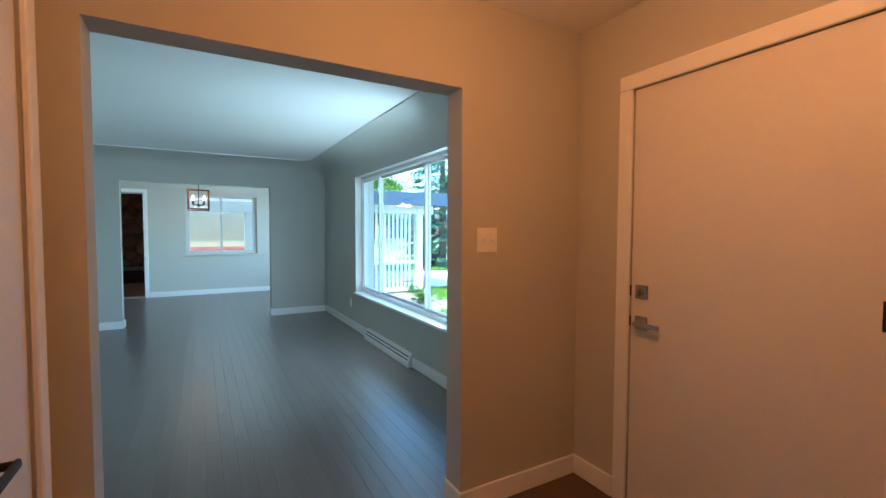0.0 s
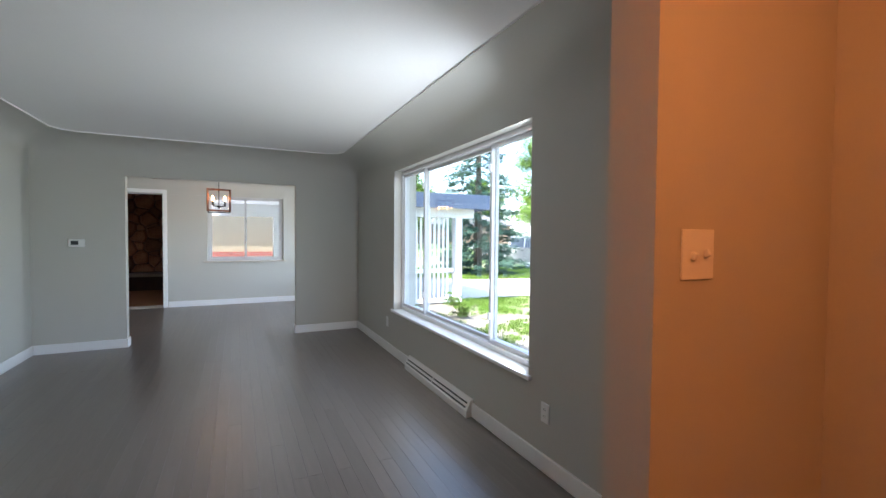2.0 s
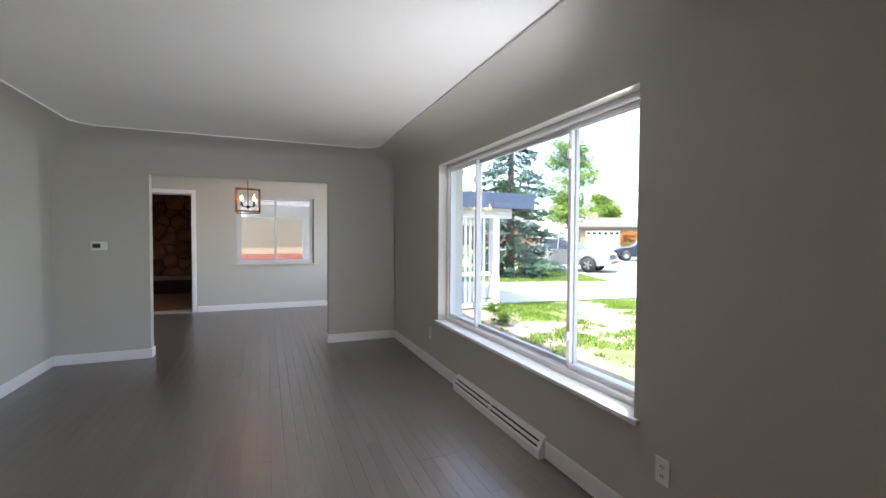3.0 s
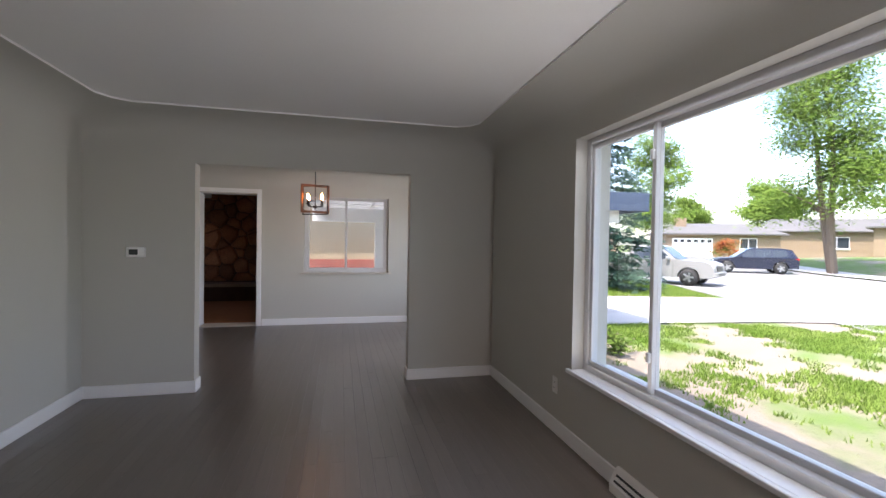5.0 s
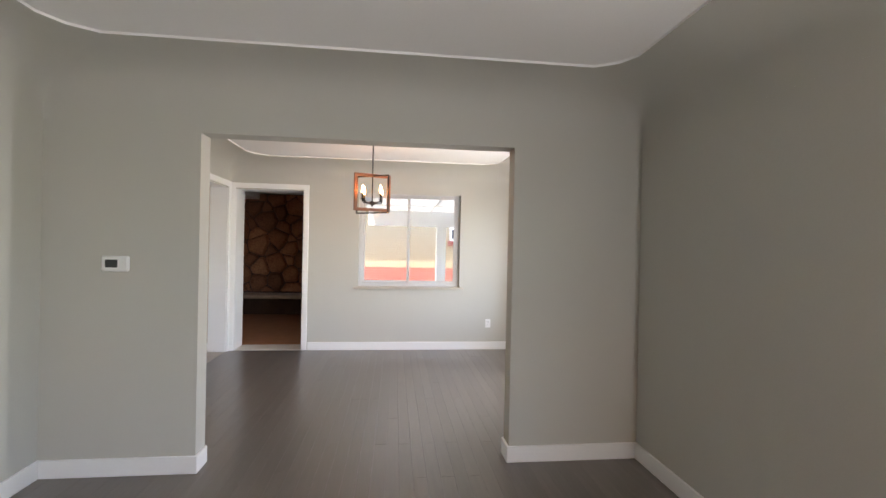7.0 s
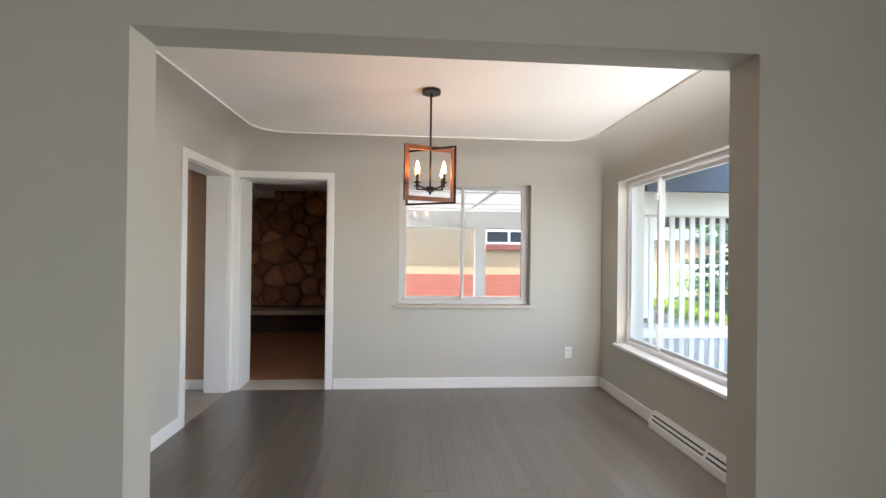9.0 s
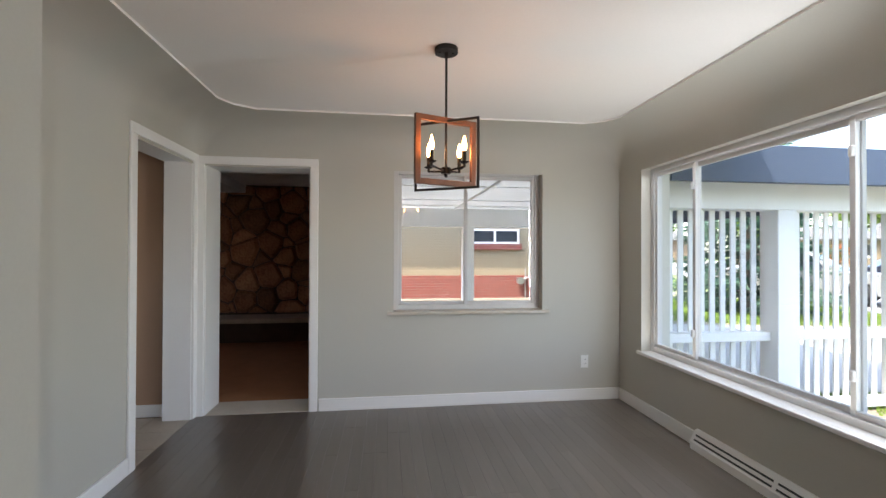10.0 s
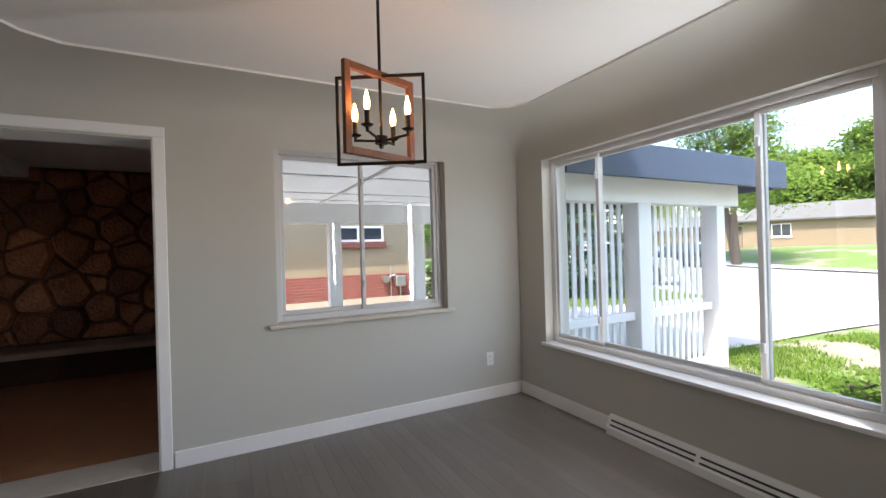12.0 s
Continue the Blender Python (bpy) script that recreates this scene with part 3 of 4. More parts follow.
vent = tagged(empty("ceiling_vent", pose(1.42, 1.98, ZC)), "white square ceiling vent grille", "ceiling vent")
boxes("frame", [(-0.16, 0.16, -0.16, -0.13, -0.012, -0.001), (-0.16, 0.16, 0.13, 0.16, -0.012, -0.001), (-0.16, -0.13, -0.13, 0.13, -0.012, -0.001), (0.13, 0.16, -0.13, 0.13, -0.012, -0.001)], TRIM, vent, 0.002)
for k in range(9):
    boxes("louvre", [(-0.13, 0.13, -0.012, 0.012, -0.001, 0.001)], TRIM, vent, at=pose(0, -0.115 + k * 0.029, -0.008, 35, 0, 0))

fl = tagged(empty("flush_ceiling_lamp", pose(0.72, 1.40, ZC)), "flush ceiling lamp with a frosted glass bowl, lit", "ceiling lamp")
bm = bmesh.new(); tube_into(bm, (0, 0, -0.001), (0, 0, -0.03), 0.15, sides=32); finish("base", bm, NICKEL, fl)
bm = bmesh.new()
bmesh.ops.create_uvsphere(bm, u_segments=28, v_segments=14, radius=0.14)
bmesh.ops.delete(bm, geom=[v for v in bm.verts if v.co.z > 0.01], context="VERTS")
bmesh.ops.scale(bm, vec=(1, 1, 0.55), verts=bm.verts)
o = finish("bowl", bm, SHADE, fl, True, at=pose(0, 0, -0.03))


# ---- chandelier ----
def chandelier(x, y):
    e = tagged(empty("chandelier", pose(x, y, ZC + 0.012)), "lit chandelier with crossed wood and black square frames", "chandelier")
    bm = bmesh.new()
    tube_into(bm, (0, 0, -0.001), (0, 0, -0.026), 0.062, sides=32)
    for sx in (-1, 1):
        tube_into(bm, (sx * 0.036, 0, -0.026), (sx * 0.036, 0, -0.032), 0.006)
    finish("canopy", bm, BLACK, e)
    bm = bmesh.new()
    tube_into(bm, (0, 0, -0.026), (0, 0, -0.66), 0.0065)
    tube_into(bm, (0, 0, -0.026), (0, 0, -0.055), 0.012, 0.008)
    finish("rod", bm, BLACK, e)
    def frame_of(name, half, z0, z1, bar, thick, turn, mat):
        boxes(name, [(-half, -half + bar, -thick, thick, z0, z1), (half - bar, half, -thick, thick, z0, z1), (-half + bar, half - bar, -thick, thick, z1 - bar, z1), (-half + bar, half - bar, -thick, thick, z0, z0 + bar)], mat, e, 0.002, at=pose(0, 0, 0, 0, 0, turn))
    frame_of("wood_frame", 0.182, -0.735, -0.372, 0.030, 0.011, 20, LWOOD)
    frame_of("iron_frame", 0.186, -0.757, -0.385, 0.013, 0.0065, -30, BLACK)
    bm = bmesh.new()
    tube_into(bm, (0, 0, -0.640), (0, 0, -0.672), 0.026, sides=16)
    tube_into(bm, (0, 0, -0.672), (0, 0, -0.690), 0.012, 0.007)
    finish("hub", bm, BLACK, e)
    for k in range(4):
        a = radians(-45.6 + 90 * k)
        c, s = math.cos(a), math.sin(a)
        r = 0.120
        bm = bmesh.new()
        tube_into(bm, (0.02 * c, 0.02 * s, -0.657), (r * c, r * s, -0.645), 0.0055)
        tube_into(bm, (r * c, r * s, -0.650), (r * c, r * s, -0.628), 0.007)
        tube_into(bm, (r * c, r * s, -0.630), (r * c, r * s, -0.622), 0.014, 0.026, 18)
        finish("arm", bm, BLACK, e)
        bm = bmesh.new(); tube_into(bm, (r * c, r * s, -0.622), (r * c, r * s, -0.566), 0.0105)
        finish("candle_sleeve", bm, BLACK, e)
        bm = bmesh.new()
        prof = [(0.006, 0), (0.010, 0.010), (0.0125, 0.024), (0.011, 0.042), (0.006, 0.062), (0.0015, 0.078)]
        rings = [[bm.verts.new((q * math.cos(u * math.pi / 6), q * math.sin(u * math.pi / 6), z)) for u in range(12)] for q, z in prof]
        for A, B in zip(rings, rings[1:]):
            for u in range(12):
                bm.faces.new((A[u], A[(u + 1) % 12], B[(u + 1) % 12], B[u]))
        bm.faces.new(rings[0]); bm.faces.new(rings[-1])
        tagged(finish("bulb", bm, BULB, e, True, at=pose(r * c, r * s, -0.566)), "glowing flame-shaped bulb")
    return e


chandelier(-0.016, 9.535)

# ---- room behind the end wall ----
RX0, RX1, RY1, RZ = -4.6, 0.2, 14.05, 2.36
# the opening is added out of view to let daylight into the den
wall_x("wall_den_west", RX0 - 0.1, RX0, YD1, RY1 + 0.3, -0.1, ZTOP, [(11.55, 12.2, 1.2, 1.95)], MORTAR, "dark panelled wall of the den with a small added light opening")
wall_x("wall_den_east", -0.58, -0.48, YD1, RY1 + 0.3, -0.1, ZTOP, [], MORTAR, "dark panelled wall of the den")
wall_y("wall_den_stone", RY1 + 0.02, RY1 + 0.3, RX0, -0.58, -0.1, ZTOP, [], MORTAR, "brown fieldstone wall with recessed dark mortar")
wall_y("wall_den_south", YD1 - 0.2, YD1 - 0.1, RX0, XD - 0.215, 0, ZTOP, [], WALL, "painted wall beside the den")
tagged(boxes("ceiling_den", [(RX0, -0.58, YD1, RY1 + 0.02, RZ, RZ + 0.1)], CEIL), "flat painted ceiling of the den", "ceiling", kind="structure")
tagged(boxes("ceiling_beam", [(RX0, -2.42, 11.9, RY1, 2.24, RZ - 0.001)], CEIL, bevel=0.006), "white boxed ceiling drop in the den", "beam", kind="structure")
tagged(boxes("floor_den", [(RX0, -0.58, YD1, RY1 + 0.02, -0.06, -0.004)], CARPET), "brown carpet floor of the den", "carpet", kind="structure")
tagged(boxes("threshold", [(D2[0] + 0.014, D2[1] - 0.014, YD0 - 0.004, YD1 + 0.02, -0.06, 0.004)], SILL, bevel=0.003), "beige stone door threshold", "threshold", kind="structure")
hearth = tagged(empty("hearth_bench", pose(0, 0, 0)), "long raised stone hearth bench at the stone wall", "hearth")
boxes("slab", [(RX0 + 0.02, -0.60, 13.55, RY1 - 0.06, 0.36, 0.43)], SLAB, hearth, 0.012)
for px in (-4.2, -2.9, -0.9):
    boxes("pier", [(px - 0.12, px + 0.12, 13.72, RY1 - 0.08, -0.004, 0.36)], MORTAR, hearth, 0.01)

# ---- side room through the other doorway ----
wall_y("wall_side_room", 11.10, 11.14, -4.6, XD - 0.215, 0, ZTOP, [], material("tan_wall_paint", (0.42, 0.27, 0.18), 0.8, 0, 0.03, 1.2, 120, 0.1, 0.001), "tan painted wall of the side room")
# unseen opening, added so that daylight reaches the tan wall
wall_x("wall_side_room_west", -4.7, -4.6, 7.9, 11.10, 0, ZTOP, [(8.6, 9.6, 1.0, 2.0)], WALL, "painted wall of the side room with an added light opening")
wall_y("wall_side_room_south", 7.9, 8.0, -4.6, XD - 0.21, 0, ZTOP, [], WALL, "painted wall of the side room")
tagged(boxes("ceiling_side_room", [(-4.6, XD - 0.21, 8.0, 11.10, ZC, ZC + 0.1)], CEIL), "flat ceiling of the side room", "ceiling", kind="structure")
tagged(boxes("floor_side_room", [(-4.6, XD, 8.2, YD0, -0.08, -0.006)], GROUT), "beige tiled floor of the side room", "floor", kind="structure")
STF = bpy.data.objects["floor_side_room"]
bm = bmesh.new()
cube_into(bm, -4.6, XD - 0.22, 11.085, 11.0995, 0, 0.10, 0.003)
tagged(finish("baseboard_side_room", bm, TRIM), "white painted baseboard", "baseboard", kind="structure")


# ---- outdoors: ground, drive, street ----
def step(a, b, v):
    t = min(1, max(0, (v - a) / (b - a)))
    return t * t * (3 - 2 * t)


def height(x, y):
    h = -0.30 - 0.10 * step(8, 14, x)
    h += 0.40 * step(14.5, 18, y) * (1 - step(5, 9, x))
    h += 1.1 * step(29, 41, x) * (1 - step(28, 42, y))
    h += 0.5 * step(38, 56, math.hypot(x, y)) * step(28, 42, y)
    return h


def sheet(name, inside, x0, x1, y0, y1, n, mat, lift, skip=None):
    """Ground-following sheet over a quadrilateral map: inside(u, v) gives x, y."""
    bm = bmesh.new()
    g = {}
    for i in range(n + 1):
        for j in range(n + 1):
            x, y = inside(i / n, j / n)
            g[i, j] = bm.verts.new((x, y, height(x, y) + lift))
    for i in range(n):
        for j in range(n):
            bm.faces.new((g[i, j], g[i + 1, j], g[i + 1, j + 1], g[i, j + 1]))
    return finish(name, bm, mat, smooth=True)


def ground():
    xs = [-900, -300, -100, -40, -15, -8] + [-4 + 1.0 * k for k in range(75)] + [80, 120, 300, 900]
    bm = bmesh.new()
    g = {}
    for i, x in enumerate(xs):
        for j, y in enumerate(xs):
            g[i, j] = bm.verts.new((x, y, height(x, y)))
    for i in range(len(xs) - 1):
        for j in range(len(xs) - 1):
            bm.faces.new((g[i, j], g[i + 1, j], g[i + 1, j + 1], g[i, j + 1]))
    return tagged(finish("ground", bm, LAWN, smooth=True), "patchy front lawn with bare sandy soil", "lawn", kind="structure")


ground()


def quad(a, b, c, d):
    def f(u, v):
        x = (a[0] * (1 - u) + b[0] * u) * (1 - v) + (d[0] * (1 - u) + c[0] * u) * v
        y = (a[1] * (1 - u) + b[1] * u) * (1 - v) + (d[1] * (1 - u) + c[1] * u) * v
        return x, y
    return f


SD = Vector((0.36, 0.933))               # the street's direction
NE = Vector((12.9, 15.5))                # a point on its near edge
def along(p, s): return (p.x + SD.x * s, p.y + SD.y * s)
FE = NE + Vector((0.933, -0.36)) * 12.6
tagged(sheet("road", quad(along(NE, -70), along(FE, -70), along(FE, 110), along(NE, 110)), 0, 0, 0, 0, 60, ASPH, 0.025), "pale sunlit residential street", "road", kind="structure")
for nm, q in (("driveway", quad((1.9, 11.9), (10.0, 11.35), (13.75, 15.55), (1.9, 15.95))), ("driveway_apron", quad((10.0, 11.35), (14.4, 11.0), (16.0, 15.0), (13.75, 15.55)))):
    tagged(sheet(nm, q, 0, 0, 0, 0, 14, CONC, 0.03), "pale concrete driveway in full sun", "driveway", kind="structure")
tagged(sheet("carport_floor", quad((-0.4, 11.40), (1.9, 11.40), (1.9, 16.4), (-0.4, 16.4)), 0, 0, 0, 0, 8, CONC, 0.03), "concrete carport floor", "pavement", kind="structure")
tagged(sheet("pavement", quad(along(FE, -70), along(FE + Vector((1.6, -0.6)), -70), along(FE + Vector((1.6, -0.6)), 60), along(FE, 60)), 0, 0, 0, 0, 50, CONC, 0.10), "concrete kerb and pavement across the street", "pavement", kind="structure")
tagged(sheet("far_driveway", quad((33.0, 8.5), (47, 3.0), (50, 11.5), (34.5, 14.5)), 0, 0, 0, 0, 16, CONC, 0.05), "concrete driveway across the street", "driveway", kind="structure")


def turf(name, x0, x1, y0, y1, count, seed, tall, full=False):
    rnd = random.Random(seed)
    vs, fs = [], []
    n = 0
    while n < count:
        x, y = rnd.uniform(x0, x1), rnd.uniform(y0, y1)
        if (full and x > 12.7 + 0.386 * (y - 15.5)) or (not full and y > 11.75 - 0.10 * (x - 6) - 0.3 * (x > 10)):
            continue
        d = noise.noise(Vector((x * 0.55, y * 0.55, 3.1))) + 0.45 * noise.noise(Vector((x * 2.1, y * 2.1, 8.2)))
        near = max(0.0, min(1.0, (5.0 - x) / 2.0))
        if not full and d < 0.03 + 0.40 * near + rnd.uniform(-0.15, 0.15):
            continue
        n += 1
        z = height(x, y)
        for _ in range(3):
            a, h, w = rnd.uniform(0, 6.28), tall * rnd.uniform(0.5, 1.3), rnd.uniform(0.006, 0.014)
            bx, by = x + rnd.uniform(-0.05, 0.05), y + rnd.uniform(-0.05, 0.05)
            c, s = math.cos(a), math.sin(a)
            lean = rnd.uniform(0.2, 0.8) * h
            b = len(vs)
            vs += [(bx - s * w, by + c * w, z), (bx + s * w, by - c * w, z), (bx + c * lean, by + s * lean, z + h)]
            fs.append((b, b + 1, b + 2))
    me = bpy.data.meshes.new(name)
    me.from_pydata(vs, [], fs)
    me.materials.append(TURF)
    return tagged(new(name, me), "bright green grass tufts on the lawn", "grass", kind="stuff")


turf("lawn_grass", 2.5, 14.0, 2.5, 11.7, 30000, 5, 0.055)
turf("verge_grass", 6.0, 15.0, 16.1, 22.0, 16000, 6, 0.07, True)

# ---- carport ----
cp = tagged(empty("carport", pose(0, 0, 0)), "white carport with slate blue fascia and slatted screens", "carport")
FZ0, FZ1 = 2.0, 2.34
boxes("fascia", [(XO + 0.02, 5.90, 10.72, 10.78, FZ0, FZ1), (5.84, 5.90, 10.78, 16.9, FZ0, FZ1), (-0.47, 5.84, 16.84, 16.9, FZ0, FZ1)], FASCIA, cp, 0.004)
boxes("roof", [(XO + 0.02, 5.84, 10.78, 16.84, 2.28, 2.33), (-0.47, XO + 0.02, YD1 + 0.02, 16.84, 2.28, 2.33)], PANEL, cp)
for yy in (12.0, 13.12, 14.7, 15.6):
    boxes("ceiling_batten", [(-0.46, 5.8, yy - 0.02, yy + 0.02, 2.262, 2.279)], CARW, cp, 0.003)
boxes("ceiling_batten", [(1.06, 1.11, YD1 + 0.05, 16.2, 2.255, 2.2795)], CARW, cp, 0.003)
boxes("header", [(XO + 0.02, 5.55, 11.12, 11.34, 1.80, 2.279)], CARW, cp, 0.006)
boxes("header", [(-0.46, 5.55, 16.2, 16.4, 1.90, 2.279)], CARW, cp, 0.006)
for px, py, w, d, top in ((3.68, 11.23, 0.11, 0.11, 1.80), (5.14, 11.23, 0.085, 0.11, 1.80), (1.38, 16.3, 0.12, 0.10, 1.90), (3.16, 16.3, 0.12, 0.10, 1.90), (5.16, 16.3, 0.12, 0.10, 1.90)):
    boxes("post", [(px - w, px + w, py - d, py + d, height(px, py), top)], CARW, cp, 0.006)
boxes("rail", [(XO + 0.02, 3.57, 11.20, 11.34, 0.47, 0.56), (3.79, 5.04, 11.20, 11.34, 0.47, 0.56), (XO + 0.02, 3.57, 11.22, 11.34, -0.26, -0.17), (3.79, 5.04, 11.22, 11.34, -0.26, -0.17)], CARW, cp, 0.004)
bm = bmesh.new()
cube_into(bm, -0.030, 0.030, -0.010, 0.010, -0.17, 0.47, 0.003)
slat_lo = finish("slat", bm, CARW, cp, at=pose(2.25, 11.30, 0))
bm = bmesh.new()
cube_into(bm, -0.030, 0.030, -0.010, 0.010, 0.56, 1.80, 0.003)
slat_hi = finish("slat", bm, CARW, cp, at=pose(2.25, 11.30, 0))
for a, b in ((2.16, 3.54), (3.85, 5.02)):
    k = a
    while k < b:
        for me in (slat_lo.data, slat_hi.data):
            s = new("slat", me)
            s.parent = cp
            s.matrix_basis = pose(k, 11.30, 0)
        k += 0.118
slat_lo.matrix_basis = pose(3.90 - 0.02, 11.325, 0)
slat_hi.matrix_basis = pose(3.90 - 0.02, 11.325, 0)


# ---- houses ----
def gabled(name, m, w, d, h, ridge, wallmat, label, openings=(), chimney=None, hip=1.6):
    """House seen from its front (local -y), hip roof, with windows and doors (kind, x, z0, width, height) on the front."""
    e = tagged(empty(name, m), label, "house")
    boxes("wall", [(-w / 2, w / 2, 0, d, -0.6, h)], wallmat, e)
    bm = bmesh.new()
    o = 0.55
    lo = [bm.verts.new(p) for p in ((-w / 2 - o, -o, h), (w / 2 + o, -o, h), (w / 2 + o, d + o, h), (-w / 2 - o, d + o, h))]
    lo2 = [bm.verts.new((v.co.x, v.co.y, h + 0.16)) for v in lo]
    top = [bm.verts.new((-w / 2 + hip, d / 2, h + ridge)), bm.verts.new((w / 2 - hip, d / 2, h + ridge))]
    bm.faces.new(lo)
    for i in range(4):
        bm.faces.new((lo[i], lo[(i + 1) % 4], lo2[(i + 1) % 4], lo2[i]))
    bm.faces.new((lo2[0], lo2[1], top[1], top[0])); bm.faces.new((lo2[2], lo2[3], top[0], top[1]))
    bm.faces.new((lo2[1], lo2[2], top[1])); bm.faces.new((lo2[3], lo2[0], top[0]))
    finish("roof", bm, SHINGLE, e)
    for kind, x, z, ww, hh in openings:
        if kind == "garage":
            g = boxes("garage_door", [(x, x + ww, -0.05, -0.005, z, z + hh)], CARW, e, 0.01)
            n = 6
            for i in range(n):
                px = x + ww * (i + 0.5) / n
                boxes("pane", [(px - 0.2, px + 0.2, -0.062, -0.049, z + hh * 0.78, z + hh * 0.92)], DGLASS, e)
            for i in range(3):
                zz = z + hh * (i + 1) / 4
                boxes("panel_joint", [(x, x + ww, -0.054, -0.049, zz - 0.012, zz + 0.012)], SHINGLE, e)
        else:
            f = 0.06
            boxes("window_frame", [(x, x + f, -0.05, -0.004, z, z + hh), (x + ww - f, x + ww, -0.05, -0.004, z, z + hh), (x + f, x + ww - f, -0.05, -0.004, z, z + f), (x + f, x + ww - f, -0.05, -0.004, z + hh - f, z + hh), (x + ww / 2 - f / 2, x + ww / 2 + f / 2, -0.05, -0.004, z + f, z + hh - f)], CARW, e)
            boxes("pane", [(x + f, x + ww - f, -0.03, -0.003, z + f, z + hh - f)], DGLASS, e)
            boxes("sill", [(x - 0.06, x + ww + 0.06, -0.09, -0.003, z - 0.16, z - 0.002)], REDBR if kind == "brick" else CARW, e, 0.005)
    if chimney:
        cx, cy, cz = chimney
        boxes("chimney", [(cx - 0.6, cx + 0.6, cy - 0.4, cy + 0.4, h, h + cz)], wallmat, e, 0.02)
    return e


# house next door, seen past the carport
nh = gabled("neighbour_house", pose(-3.2, 19.0, -0.02), 15.0, 8.0, 3.0, 1.3, STUCCO, "buff and red brick bungalow next door",
            [("brick", 5.15, 1.62, 1.40, 0.42), ("brick", -1.5, 1.62, 1.40, 0.42)])
boxes("brick_base", [(-7.53, 7.53, -0.03, -0.002, -0.5, 0.74)], REDBR, nh, 0.004)
bm = bmesh.new()
tube_into(bm, (6.55, -0.20, 0.60), (6.55, -0.08, 0.60), 0.10, sides=18)
cube_into(bm, 6.82, 7.10, -0.22, -0.05, 0.40, 0.68, 0.02)
tube_into(bm, (6.62, -0.10, 0.62), (6.84, -0.10, 0.72), 0.02)
tube_into(bm, (6.72, -0.06, 0.05), (6.72, -0.06, 0.95), 0.018)
tube_into(bm, (7.0, -0.06, 0.05), (7.0, -0.06, 0.40), 0.018)
tagged(finish("utility_meter", bm, ALLOY, nh), "grey utility meters with pipes")
# houses across the street
gabled("bungalow", pose(42.4, 44.1, 0.15, 0, 0, -28), 11.5, 9.0, 2.5, 1.5, TANBR, "tan brick bungalow with a white garage door",
       [("garage", -5.1, 0.0, 4.2, 2.1), ("plain", 1.8, 0.95, 1.7, 1.2)], chimney=(-3.5, 3.2, 2.1))
gabled("bungalow", pose(61.0, 43.0, 0.4, 0, 0, -38), 18.0, 9.0, 2.9, 1.9, TANBR, "tan brick bungalow behind a tree",
       [("plain", -3.0, 0.9, 2.4, 1.4), ("plain", 3.5, 0.9, 2.0, 1.4)])
gabled("bungalow", pose(53.0, 27.5, 0.62, 0, 0, -62), 15.0, 9.0, 2.7, 2.0, TANBR, "tan brick house with a grey hip roof",
       [("plain", -5.0, 1.1, 1.6, 1.3), ("plain", 3.6, 1.4, 1.0, 1.4)])
gabled("bungalow", pose(33.0, 62.0, 0.2, 0, 0, -12), 15.0, 9.0, 2.8, 1.9, TANBR, "tan brick bungalow down the street", [("plain", -3.0, 0.9, 2.0, 1.3)])
tagged(boxes("garden_wall", [(0, 22, 0, 0.4, -0.6, 0.55)], TANBR, at=pose(44.5, 38.5, 0.3, 0, 0, -38)), "low tan brick garden wall", "wall")


# ---- trees ----
def leafy(name, m, tall, spread, count, seed, leaf, mat, label, size, low=0.28, stems=1):
    rnd = random.Random(seed)
    e = tagged(empty(name, m), label, "tree")
    bm = bmesh.new()
    tips = []
    for s in range(stems):
        a = rnd.uniform(0, 6.28)
        off = 0.25 * (stems > 1)
        base = Vector((math.cos(a) * off, math.sin(a) * off, -0.1))
        r = 0.03 * tall / (1 + 0.5 * (stems - 1))
        p = base
        for k in range(6):
            q = p + Vector((rnd.uniform(-0.2, 0.2) + math.cos(a) * off * 0.8, rnd.uniform(-0.2, 0.2) + math.sin(a) * off * 0.8, tall * 0.15))
            tube_into(bm, p, q, r * (1 - k / 7), r * (1 - (k + 1) / 7), 8)
            if k >= 1:
                for _ in range(4):
                    b = rnd.uniform(0, 6.28)
                    L = spread * rnd.uniform(0.45, 0.95) * (1.15 - k / 8)
                    t = q + Vector((math.cos(b) * L, math.sin(b) * L, L * rnd.uniform(0.15, 0.7)))
                    tube_into(bm, q, t, r * 0.35 * (1 - k / 8), 0.015, 5)
                    tips += [q.lerp(t, 0.5), q.lerp(t, 0.75), t]
            p = q
        tips.append(p)
    finish("trunk", bm, BARK, e)
    vs, fs = [], []
    tips = [t for t in tips if t.z > tall * low]
    for t in tips[:]:
        tips += [t + Vector((rnd.gauss(0, spread * 0.22), rnd.gauss(0, spread * 0.22), rnd.gauss(0, spread * 0.18)))]
    for _ in range(count):
        c = rnd.choice(tips)
        g = spread * 0.15
        p = c + Vector((rnd.gauss(0, g), rnd.gauss(0, g), rnd.gauss(0, g * 0.7)))
        u = Vector((rnd.gauss(0, 1), rnd.gauss(0, 1), rnd.gauss(0, 0.6))).normalized()
        w = u.orthogonal().normalized()
        L = size * rnd.uniform(0.6, 1.4)
        b = len(vs)
        vs += [p - u * L, p + w * L * 0.5, p + u * L, p - w * L * 0.5]
        fs.append((b, b + 1, b + 2, b + 3))
    me = bpy.data.meshes.new("crown")
    me.from_pydata(vs, [], fs)
    me.materials.append(mat)
    o = new("crown", me)
    o.parent = e
    o["kind"] = "stuff"
    return e


